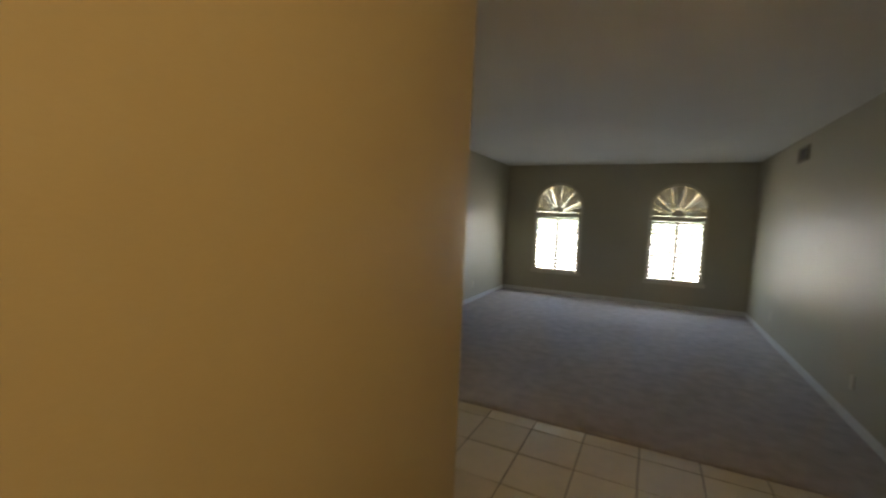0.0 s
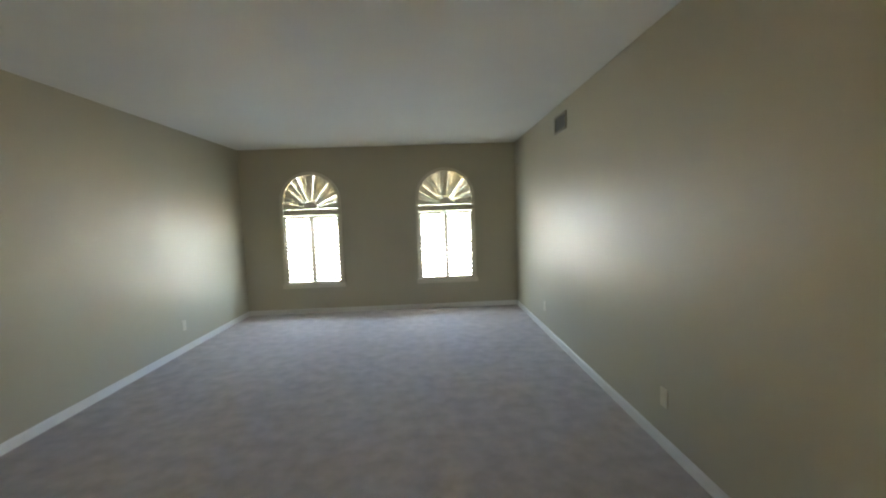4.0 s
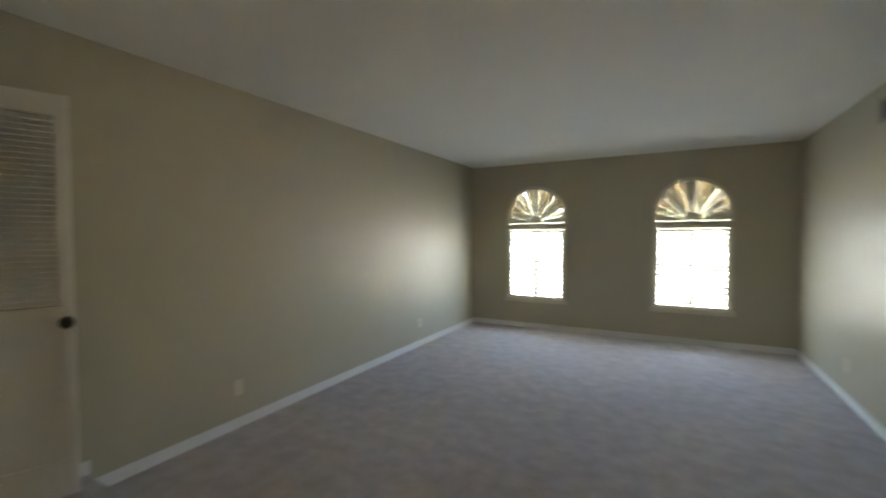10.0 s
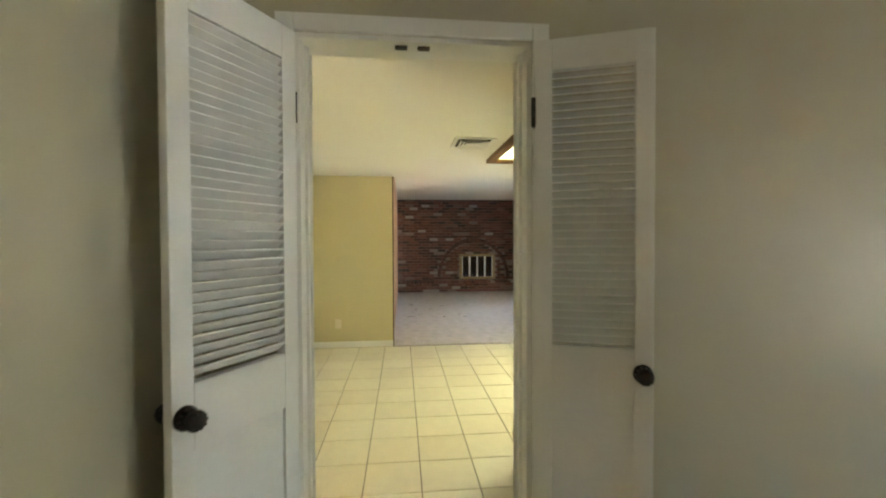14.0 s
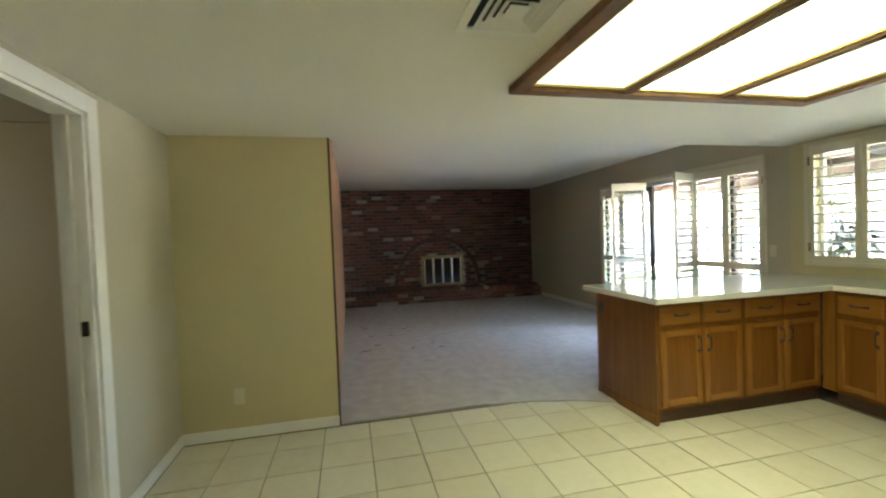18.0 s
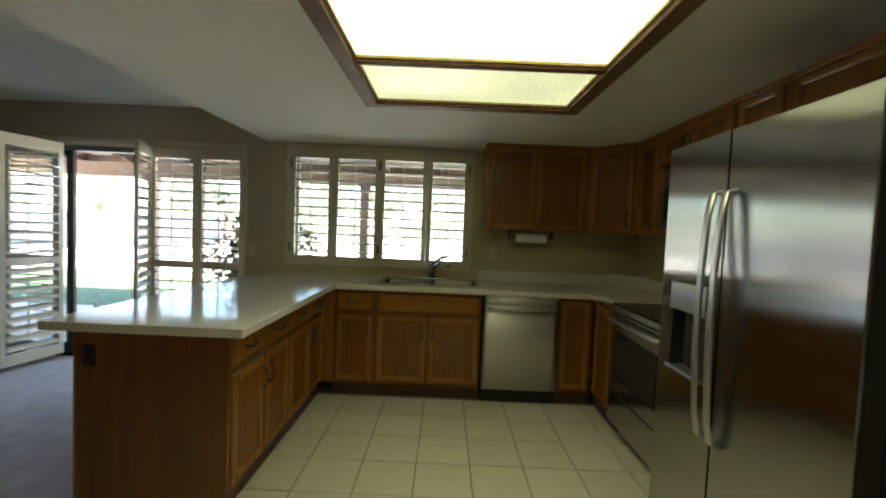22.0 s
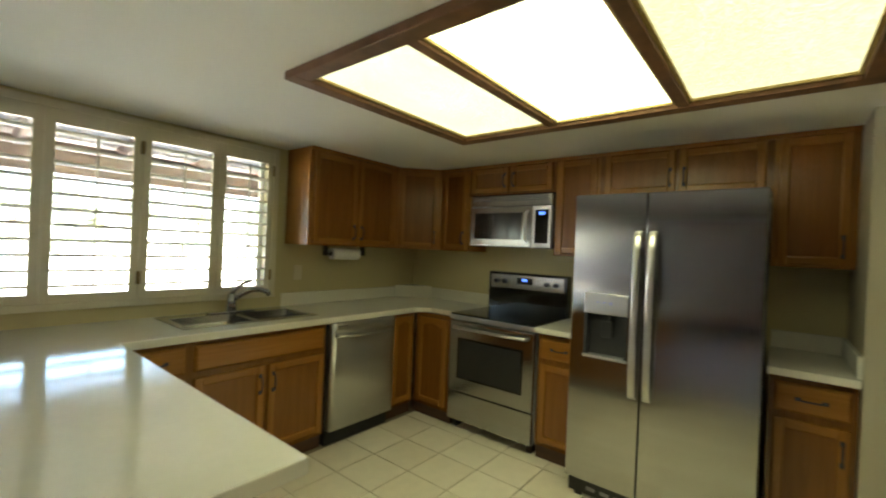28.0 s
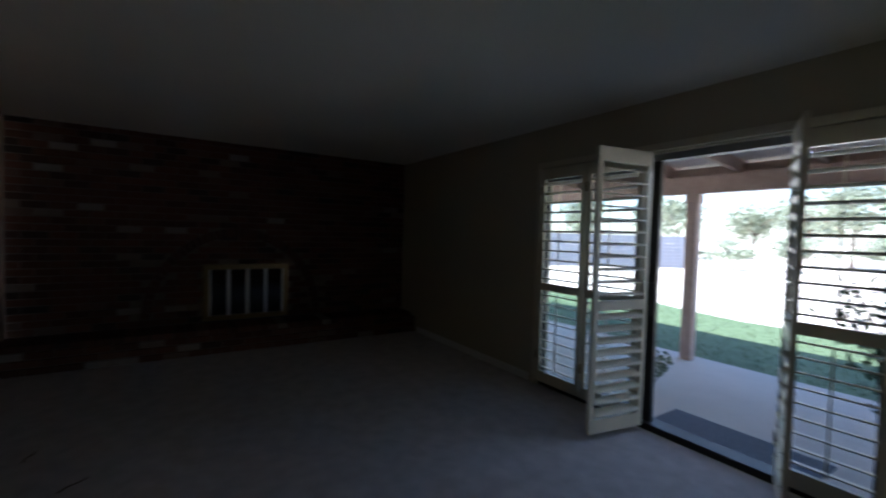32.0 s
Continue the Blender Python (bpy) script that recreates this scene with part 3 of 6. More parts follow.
def lever(parent, x, y, z, side):
    """A lever handle on a round rose, pointing to side (+1 or -1)."""
    bm = bmesh.new()
    rod(bm, (x, y, z), (x, y - 0.012, z), 0.031, seg=20)
    rod(bm, (x, y - 0.012, z), (x, y - 0.05, z), 0.010)
    tube(bm, [(x, y - 0.048, z), (x + side * 0.03, y - 0.052, z + 0.003), (x + side * 0.07, y - 0.052, z + 0.002), (x + side * 0.115, y - 0.046, z - 0.004)], 0.009)
    part("handle", bm, BRONZE, parent, "dark bronze lever handle", True)


def knob(parent, x, y, z, r=0.03):
    bm = bmesh.new()
    rod(bm, (x, y, z), (x, y - 0.010, z), 0.033, seg=24)
    rod(bm, (x, y - 0.010, z), (x, y - 0.035, z), 0.011)
    t = bmesh.new()
    bmesh.ops.create_uvsphere(t, u_segments=20, v_segments=12, radius=r)
    add(bm, t, Matrix.Translation((x, y - 0.05, z)) @ Matrix.Diagonal((1, 0.75, 1, 1)))
    part("knob", bm, BRONZE, parent, "dark bronze door knob", True)


def flat_door(name, m, w, h, hinge_left, label, handle="lever", material=None):
    t = thing(name, label, "door", m, kind="structure")
    leaf = box(bmesh.new(), 0.021, -0.002, 0.012, w - 0.021, 0.045, h - 0.022)
    box(leaf, 0.0035, -0.0095, 0.012, w - 0.0035, -0.0015, h - 0.0045, 0.0015)
    part("leaf", leaf, material or CREAM, t)
    hx = 0.004 if hinge_left else w - 0.004
    for z in (0.29, 1.775):
        hinge(t, hx, -0.0155, z)
    kx = w - 0.085 if hinge_left else 0.085
    (lever(t, kx, -0.0095, 0.88, -1 if hinge_left else 1) if handle == "lever" else knob(t, kx, -0.0095, 0.90))
    return t


for nm, x, w, hl in (("door_1", 4.545, 0.80, True), ("door_2", 5.66, 0.70, False)):
    casing(pose(x, HN, 0), w, 2.03, cw=0.062)
    flat_door(nm, pose(x, HN, 0), w, 2.03, hl, "closed flush cream hall closet door with dark hardware")
casing(pose(5.75, HS, 0, 0, 0, 180), 0.85, 2.03)
flat_door("door_3", pose(5.75, HS, 0, 0, 0, 180), 0.85, 2.03, False, "closed flush cream door in the south hall wall")
casing(pose(7.20, HS, 0, 0, 0, 180), 0.06, 2.05, cw=0.05, label="white casing at the end of the hall wall")
casing(pose(8.56, 0.98, 0, 0, 0, -90), 0.72, 2.03, label="white bathroom door casing")
casing(pose(KD[0], S, 0, 0, 0, 180) @ pose(-(KD[1] - KD[0]), 0, 0), KD[1] - KD[0], 2.03, cw=0.085, label="white casing of the utility doorway")
flat_door("door_4", pose(-3.115, -2.42, 0, 0, 0, 90), 0.60, 2.03, False, "closed flush tan door inside the utility room", "knob", TAN)
sp = bmesh.new()
box(sp, KD[0] + 0.018, S - 0.05, 0.98, KD[0] + 0.021, S - 0.02, 1.05)
tagged(part("strike_plate", sp, BRONZE), "dark bronze strike plate on the door jamb", "strike plate")

# double doorway with louvred leaves
casing(pose(LX, DW0, 0, 0, 0, 90), DW1 - DW0, 2.045, deep=0.136, cw=0.06, label="white casing of the double doorway")
casing(pose(-0.12, DW1, 0, 0, 0, -90), DW1 - DW0, 2.045, deep=0.001, label="white casing on the kitchen side")
for y in (-0.50, -0.42):
    bm = bmesh.new()
    box(bm, -0.035, y - 0.022, 2.018, -0.01, y + 0.022, 2.0275, 0.003)
    tagged(part("ball_catch", bm, BRONZE), "dark bronze ball catch in the door head", "door catch")


def louvre_door(name, m, w, side, label):
    """A leaf hinged at local x = 0; side +1: it runs to +x. The room face is at -y."""
    t = thing(name, label, "door", m, kind="structure")
    s, h, d = 0.06, 2.03, 0.034
    X = (lambda a, b: (a, b) if side > 0 else (-b, -a))
    for nm, a, b, z0, z1 in (("stile", 0.002, s, 0.015, h - 0.005), ("stile", w - s, w - 0.002, 0.015, h - 0.005), ("rail", s, w - s, 1.92, h - 0.005),
                             ("rail", s, w - s, 0.80, 0.975), ("rail", s, w - s, 0.015, 0.20)):
        x0, x1 = X(a, b)
        part(nm, box(bmesh.new(), x0, -d / 2, z0, x1, d / 2, z1, 0.002), WHITE, t)
    x0, x1 = X(s - 0.004, w - s + 0.004)
    part("panel", box(bmesh.new(), x0, -0.006, 0.19, x1, 0.006, 0.81), WHITE, t)
    n, z0, z1 = 34, 0.985, 1.915
    bm = bmesh.new()
    box(bm, x0, -0.019, -0.003, x1, 0.019, 0.003, 0.0015, pose(0, 0, 0, 42, 0, 0))
    first = part("slat", bm, WHITE, t)
    for i in range(n):
        z = z0 + (i + 0.5) * (z1 - z0) / n
        if i == 0:
            first.matrix_basis = pose(0, 0, z)
        else:
            twin(first, pose(0, 0, z))
    kx = (w - 0.035) * side
    for f in (1, -1):
        bm = bmesh.new()
        rod(bm, (kx, -f * d / 2, 0.895), (kx, -f * (d / 2 + 0.008), 0.895), 0.031, seg=24)
        rod(bm, (kx, -f * (d / 2 + 0.008), 0.895), (kx, -f * (d / 2 + 0.03), 0.895), 0.010)
        tb = bmesh.new()
        bmesh.ops.create_uvsphere(tb, u_segments=16, v_segments=10, radius=0.027)
        add(bm, tb, Matrix.Translation((kx, -f * (d / 2 + 0.042), 0.895)) @ Matrix.Diagonal((1, 0.7, 1, 1)))
        for k in range(10):
            a = k * math.pi / 5
            rod(bm, (kx + 0.024 * math.cos(a), -f * (d / 2 + 0.012), 0.895 + 0.024 * math.sin(a)), (kx + 0.020 * math.cos(a), -f * (d / 2 + 0.055), 0.895 + 0.020 * math.sin(a)), 0.004, seg=6)
        part("knob", bm, BRONZE, t, "black fluted iron knob", True)
    for z in (0.28, 1.78):
        bm = bmesh.new()
        rod(bm, (-0.004 * side, -d / 2, z - 0.05), (-0.004 * side, -d / 2, z + 0.05), 0.008, seg=8)
        box(bm, *((-0.03, -d / 2 - 0.001, z - 0.05, 0.0, -d / 2 + 0.02, z + 0.05) if side < 0 else (0.0 - 0.004, -d / 2, z - 0.05, 0.0, d / 2, z + 0.05)))
        part("hinge", bm, BRONZE, t, "dark bronze butt hinge")
    return t


louvre_door("door_5", pose(0.05, DW1, 0, 0, 0, 90 - 20), 0.385, 1, "white louvred door leaf folded back against the wall")
louvre_door("door_6", pose(0.045, DW0, 0, 0, 0, -30.5), 0.425, 1, "white louvred door leaf standing open")


# ---- shutters ----
def shutter(m, w, h, splits, label, pitch=0.083, tilt=-12, stile=0.045, top=0.075, bottom=0.075, mid=0.06, rod_on=True, slat_w=0.064, group="", low_tilt=None):
    """A plantation shutter panel, 0..w by 0..h; splits: heights of middle rails."""
    t = thing("window_shutter", label, "shutter", m, group)
    d = 0.028
    for a, b in ((0.001, stile), (w - stile, w - 0.001)):
        part("stile", box(bmesh.new(), a, -d / 2, 0, b, d / 2, h, 0.002), SHUT, t)
    zs = [(0, bottom)] + [(z - mid / 2, z + mid / 2) for z in splits] + [(h - top, h)]
    for a, b in zs:
        part("rail", box(bmesh.new(), stile, -d / 2, a, w - stile, d / 2, b, 0.002), SHUT, t)
    ring = [(slat_w / 2 * math.cos(k * math.pi / 5), 0.0068 * math.sin(k * math.pi / 5)) for k in range(10)]
    for si, ((_, a), (b, _)) in enumerate(zip(zs, zs[1:])):
        an = radians(low_tilt if low_tilt is not None and si == 0 else tilt)
        ca, sa = math.cos(an), math.sin(an)
        bm = bmesh.new()
        ends = [[bm.verts.new((x, y * ca - z * sa, y * sa + z * ca)) for y, z in ring] for x in (stile + 0.002, w - stile - 0.002)]
        for k in range(10):
            bm.faces.new((ends[0][k], ends[0][(k + 1) % 10], ends[1][(k + 1) % 10], ends[1][k]))
        bm.faces.new(ends[0])
        bm.faces.new(ends[1][::-1])
        first, placed = part("slat", bm, SHUT, t), False
        n = max(1, round((b - a) / pitch))
        for i in range(n):
            p = pose(0, 0, a + (i + 0.5) * (b - a) / n)
            if placed:
                twin(first, p)
            else:
                first.matrix_basis, placed = p, True
        if rod_on:
            part("tilt_rod", box(bmesh.new(), w / 2 - 0.005, -slat_w / 2 - 0.010, a + 0.03, w / 2 + 0.005, -slat_w / 2 - 0.002, b - 0.03, 0.001), SHUT, t)
    return t


def shutter_hinges(t, xs, zs):
    for x in xs:
        for z in zs:
            bm = bmesh.new()
            rod(bm, (x, -0.017, z - 0.04), (x, -0.017, z + 0.04), 0.006, seg=8)
            box(bm, x - 0.012, -0.0165, z - 0.04, x + 0.012, -0.0145, z + 0.04)
            part("hinge", bm, BRASS, t, "small aged brass hinge")


def window_frame(name, x0, x1, z0, z1, y, label, cw=0.05, deep=0.07, bottom=True):
    t = thing(name, label, "window frame", kind="structure")
    pieces = [("frame_upright", (x0, y - 0.03, z0, x0 + cw, y + deep, z1)), ("frame_upright", (x1 - cw, y - 0.03, z0, x1, y + deep, z1)),
              ("frame_head", (x0 + cw, y - 0.03, z1 - cw, x1 - cw, y + deep, z1))]
    if bottom:
        pieces.append(("frame_sill", (x0 + cw, y - 0.03, z0, x1 - cw, y + deep, z0 + cw)))
    for nm, d in pieces:
        part(nm, box(bmesh.new(), *d, 0.003), SHUT, t)
    return t


# kitchen window: frame, four panels, sash bars and glass behind
window_frame("window_1", KW[0], KW[1], KW[2], KW[3], N, "cream shutter frame round the kitchen window", 0.04, 0.05)
ks = [KW[0] + 0.04, -3.255, -2.815, -2.365, KW[1] - 0.04]
for i, (a, b) in enumerate(zip(ks, ks[1:])):
    s = shutter(pose(a, N - 0.012, KW[2] + 0.04), b - a, KW[3] - KW[2] - 0.08, [], "cream plantation shutter panel with open slats over the sink", top=0.08, bottom=0.05, group="kitchen window shutters")
    shutter_hinges(s, [0.0 if i % 2 == 0 else b - a], (0.13, 0.92))
    if i in (1, 2):
        shutter_hinges(s, [b - a if i == 1 else 0.0], (0.13, 0.92))
gl = thing("window_glazing", "aluminium sliding window with clear glass", "window", kind="structure")
for x in (KW[0] + 0.05, -2.82, KW[1] - 0.08):
    bx("sash_bar", (x, N + 0.10, KW[2] + 0.04, x + 0.03, N + 0.13, KW[3] - 0.06), WHITE, gl)
for z in (KW[2] + 0.041, KW[3] - 0.091):
    bx("sash_rail", (KW[0] + 0.08, N + 0.10, z, KW[1] - 0.08, N + 0.13, z + 0.03), WHITE, gl)
pn = bx("pane", (KW[0] + 0.08, N + 0.113, KW[2] + 0.07, KW[1] - 0.08, N + 0.117, KW[3] - 0.09), GLASS, gl)
pn.visible_shadow = False

# sliding door with six shutter panels, two of them folded into the room
FB = 0.04           # foot of the shutters
window_frame("door_frame_patio", SL[0], SL[1], 0.0, 2.11, N, "cream shutter frame round the patio door", 0.05, 0.05, False)
pl, pw = 0.515, 0.455
for i, (x, y, rz) in enumerate(((SL[0] + 0.05, N - 0.012, 0), (SL[0] + 0.05 + pl, N - 0.012, 0), (-5.82, N - 0.03, -100),
                                (-4.985, N - 0.03, -68), (-4.99, N - 0.012, 0), (-4.99 + pw - 0.01, N - 0.012, 0))):
    pw = pl if i < 3 else 0.455
    s = shutter(pose(x, y, FB + 0.01, 0, 0, rz), pw - 0.01, 2.0, [0.90], "cream full-height plantation shutter panel" + (" folded into the room" if rz else " with open slats"),
                pitch=0.089, top=0.10, bottom=0.10, mid=0.07, tilt=-42 if i == 3 else -13, low_tilt={2: -38, 3: -42}.get(i, -13), rod_on=not rz, group="patio door shutters")
    shutter_hinges(s, [0.0 if i != 5 else pw - 0.01], (0.25, 1.8))
pd = thing("door_patio", "bronze aluminium sliding glass door, half open", "sliding door", kind="structure")
for nm, d in (("track", (SL[0], N + 0.02, -0.06, SL[1], N + 0.16, 0.05)), ("head", (SL[0], N + 0.06, 2.0, SL[1], N + 0.14, 2.05)),
              ("stile", (-5.87, N + 0.06, 0.05, -5.80, N + 0.10, 2.0)), ("stile", (SL[0], N + 0.07, -0.02, SL[0] + 0.05, N + 0.10, 2.0)),
              ("stile", (SL[1] - 0.05, N + 0.10, -0.02, SL[1], N + 0.13, 2.0)), ("stile", (-4.62, N + 0.10, -0.02, -4.56, N + 0.13, 2.0)),
              ("rail", (SL[0] + 0.05, N + 0.07, 0.05, -5.87, N + 0.10, 0.12)), ("rail", (SL[0] + 0.05, N + 0.07, 1.94, -5.87, N + 0.10, 2.0))):
    part(nm, box(bmesh.new(), *d, 0.003), BRONZE if nm != "head" else GREYP, pd)
g1 = bx("pane", (SL[0] + 0.05, N + 0.083, 0.12, -5.87, N + 0.088, 1.94), GLASS, pd)
g1.visible_shadow = False
g2 = bx("pane", (-4.56, N + 0.113, 0.0, SL[1] - 0.05, N + 0.118, 2.0), GLASS, pd)
g2.visible_shadow = False
bm = bmesh.new()
box(bm, -5.845, N + 0.03, 0.85, -5.82, N + 0.06, 1.10, 0.006)
part("pull_handle", bm, BRONZE, pd, "bronze pull handle")
struct(bx("sill_patio", (SL[0], N - 0.01, -0.05, SL[1], N + 0.19, -0.035), CONCRETE), "concrete door sill", "sill")

# arched living room windows: casing, fan of slats, two panels below, sill
for wi, (a, b) in enumerate(WIN):
    c, r, k = (a + b) / 2, (b - a) / 2, 24
    t = thing("window_%d" % (wi + 2), "arched white window with a sunburst shutter and two louvred panels", "window", kind="structure")
    for nm, r0, y0, y1 in (("arch_casing", r - 0.045, LN - 0.02, LN + 0.05),):
        bm = bmesh.new()
        out = [(c - r * math.cos(math.pi * i / k), WS + (WT - WS) * math.sin(math.pi * i / k)) for i in range(k + 1)]
        inn = [(c - r0 * math.cos(math.pi * i / k), WS + (WT - WS - 0.045) * math.sin(math.pi * i / k)) for i in range(k + 1)]
        out, inn = [(a, W0)] + out + [(b, W0)], [(c - r0, W0)] + inn + [(c + r0, W0)]
        for p, q, u, v in zip(out, out[1:], inn, inn[1:]):
            f = [bm.verts.new((x, y0, z)) for x, z in (p, q, v, u)]
            g = [bm.verts.new((x, y1, z)) for x, z in (p, q, v, u)]
            bm.faces.new(f)
            bm.faces.new(g[::-1])
            bm.faces.new((f[2], f[3], g[3], g[2]))
            bm.faces.new((f[0], f[1], g[1], g[0]))
        part(nm, bm, SHUT, t)
    fz = 1.50
    part("transom", box(bmesh.new(), a + 0.045, LN - 0.015, fz - 0.10, b - 0.045, LN + 0.03, fz - 0.005, 0.003), SHUT, t)
    part("sill", box(bmesh.new(), a - 0.02, LN - 0.035, W0 - 0.01, b + 0.02, LN + 0.05, W0 + 0.055, 0.004), SHUT, t)
    bm = bmesh.new()
    hub = [(c + 0.11 * math.cos(math.pi * i / 12), fz + 0.11 * math.sin(math.pi * i / 12)) for i in range(13)]
    f = [bm.verts.new((x, LN - 0.012, z)) for x, z in hub]
    g = [bm.verts.new((x, LN + 0.02, z)) for x, z in hub]
    bm.faces.new(f)
    bm.faces.new(g[::-1])
    for i in range(13):
        bm.faces.new((f[i], f[(i + 1) % 13], g[(i + 1) % 13], g[i]))
    part("hub", bm, SHUT, t)
    n = 13
    for i in range(n):
        an = math.pi * (i + 0.5) / n
        ux, uz = math.cos(an), math.sin(an)
        lo = 0.10
        lim = min((r - 0.05) / max(abs(ux), 1e-3), 9)
        hi = 0.2
        while hi < lim and ((hi * ux) / (r - 0.05)) ** 2 + (max(0, fz + hi * uz - WS) / (WT - WS - 0.05)) ** 2 < 1:
            hi += 0.005
        hi += 0.03
        bm = bmesh.new()
        tw = (0.1, 0.14, 0.1, 0.42, 0.1, 0.16, 0.1)[(i * 3 + wi) % 7]
        for rr, ww in ((lo, 0.022), (hi, 0.006 + 0.243 * hi)):
            px, pz = c + rr * ux, fz + rr * uz
            for sgn in (-1, 1):
                for th in (-0.003, 0.003):
                    bm.verts.new((px - sgn * uz * ww / 2 * math.cos(tw), LN + 0.012 + 0.010 * (i % 2) + sgn * ww / 2 * math.sin(tw) + th, pz + sgn * ux * ww / 2 * math.cos(tw)))
        bmesh.ops.convex_hull(bm, input=list(bm.verts))
        # every third slat goes without the leak glow
        part("fan_slat", bm, FAN if i % 3 else SHUT, t)
    mw = (b - a - 0.09) / 2
    for i in (0, 1):
        shutter(pose(a + 0.045 + i * mw, LN + 0.012, W0 + 0.055), mw, fz - 0.105 - W0 - 0.055, [0.56], "white louvred shutter panel in an arched window", pitch=0.077, stile=0.028,
                top=0.035, bottom=0.03, mid=0.03, tilt=19, low_tilt=32, rod_on=False, group="arched window shutters")
    pn = bx("pane", (a, LN + 0.12, W0, b, LN + 0.124, WS), GLASS, t)
    pn.visible_shadow = False
    bx("sash_bar", (c - 0.012, LN + 0.105, W0, c + 0.012, LN + 0.135, WS + 0.3), WHITE, t)
    bx("sash_bar", (a, LN + 0.105, 0.98, b, LN + 0.135, 1.01), WHITE, t)


# ---- vents, outlets, switches ----
def grille(name, m, w, h, n, label, material=PLATE, rim=0.02, upright=False):
    """A register: back, rim and slanted blades; local x along the wall, room at -y."""
    t = thing(name, label, "vent", m)
    bx("backing", (0, -0.002, 0, w, -0.0005, h), BLACKP, t)
    bm = bmesh.new()
    for d in ((0, 0, w, rim), (0, h - rim, w, h), (0, rim, rim, h - rim), (w - rim, rim, w, h - rim)):
        box(bm, d[0], -0.012, d[1], d[2], -0.0005, d[3])
    part("frame", bm, material, t)
    for i in range(n):
        z = rim + (i + 0.5) * (h - 2 * rim) / n
        bm = bmesh.new()
        box(bm, rim, -0.006, -0.0012, w - rim, 0.006, 0.0012, 0, pose(0, -0.007, z, 40, 0, 0))
        part("blade", bm, material, t)
    return t


VENTM = mat("vent_metal", (0.32, 0.27, 0.19), 0.5, 0.3)
grille("wall_vent", pose(E - 0.0, 3.60, 2.13, 0, 0, -90), 0.36, 0.17, 7, "brown metal air register high on the wall", VENTM)
grille("return_vent", pose(8.56, 0.10, 0.10, 0, 0, -90), 0.26, 0.24, 10, "white louvred return-air grille above the baseboard", WHITE, 0.035)


def outlet(m, label="almond duplex outlet low on the wall"):
    t = thing("outlet", label, "outlet", m)
    part("plate", box(bmesh.new(), -0.036, -0.006, -0.058, 0.036, -0.0005, 0.058, 0.002), PLATE, t)
    for z in (-0.028, 0.010):
        part("socket", box(bmesh.new(), -0.016, -0.008, z, 0.016, -0.006, z + 0.024, 0.001), PLATE, t)
    return t


for m in (pose(LX, 1.35, 0.19, 0, 0, 90), pose(LX, 3.95, 0.19, 0, 0, 90), pose(E, 1.55, 0.20, 0, 0, -90), pose(E, 4.1, 0.20, 0, 0, -90), pose(EDGE, -1.30, 0.30, 0, 0, 90), pose(-4.02, N, 1.12)):
    outlet(m)


def switches(m, n, label):
    t = thing("light_switch", label, "light switch", m)
    w = 0.07 + 0.046 * (n - 1)
    part("plate", box(bmesh.new(), -w / 2, -0.007, -0.058, w / 2, -0.0005, 0.058, 0.002), PLATE, t)
    for i in range(n):
        x = (i - (n - 1) / 2) * 0.046
        bm = bmesh.new()
        box(bm, x - 0.016, -0.012, -0.033, x + 0.016, -0.007, 0.033, 0.0015, pose(0, 0, 0, 3, 0, 0))
        part("rocker", bm, PLATE, t)
    return t


switches(pose(-1.79, S, 1.13, 0, 0, 180), 3, "almond three-gang rocker switch beside the doorway")
switches(pose(-0.42, 0.20, 1.10), 2, "almond two-gang rocker switch on the passage wall")
t = switches(pose(4.02, HS, 1.14, 0, 0, 180), 1, "almond dimmer switch with a round dial")
bm = bmesh.new()
rod(bm, (0, -0.007, -0.008), (0, -0.017, -0.008), 0.021, 0.018, seg=20)
part("dial", bm, BRASS, t, "worn gold-coloured dial")
t = thing("door_chime", "beige plastic door chime box on the hall wall", "door chime", pose(5.0 - 0.18, HS, 1.47, 0, 0, 180))
part("cover", box(bmesh.new(), -0.07, -0.045, -0.06, 0.07, -0.0005, 0.06, 0.006), PLATE, t)
part("grille", box(bmesh.new(), -0.045, -0.048, -0.04, 0.045, -0.045, 0.04, 0.001), CREAM, t)
t = thing("smoke_alarm", "white round smoke alarm above the hall door", "smoke alarm", pose(4.42, HS, 2.02, 0, 0, 180))
bm = bmesh.new()
rod(bm, (0, -0.0005, 0), (0, -0.035, 0), 0.065, 0.055, seg=28)
part("body", bm, WHITE, t, smooth=False)
t = thing("wall_bracket", "bare telephone bracket high on the wall", "bracket", pose(-1.64, S, 1.87, 0, 0, 180))
part("plate", box(bmesh.new(), -0.05, -0.004, -0.035, 0.05, -0.0005, 0.035, 0.001), PLATE, t)
part("socket", box(bmesh.new(), -0.035, -0.010, -0.02, 0.0, -0.004, 0.02, 0.001), BRASS, t)
part("hook", box(bmesh.new(), 0.03, -0.022, -0.03, 0.036, -0.0005, 0.03, 0.001), PLATE, t)

# ceiling register in the kitchen: flared vanes in nested squares
t = thing("ceiling_vent", "white three-way ceiling air register with dark gaps", "vent", pose(-1.957, 0.087, KC))
bm = bmesh.new()
for d in ((-0.178, -0.168, 0.178, -0.135), (-0.178, 0.135, 0.178, 0.168), (-0.178, -0.135, -0.145, 0.135), (0.145, -0.135, 0.178, 0.135)):
    box(bm, d[0], d[1], -0.010, d[2], d[3], -0.0005)
part("frame", bm, WHITE, t)
bx("backing", (-0.145, -0.135, -0.003, 0.145, 0.135, -0.0005), BLACKP, t)


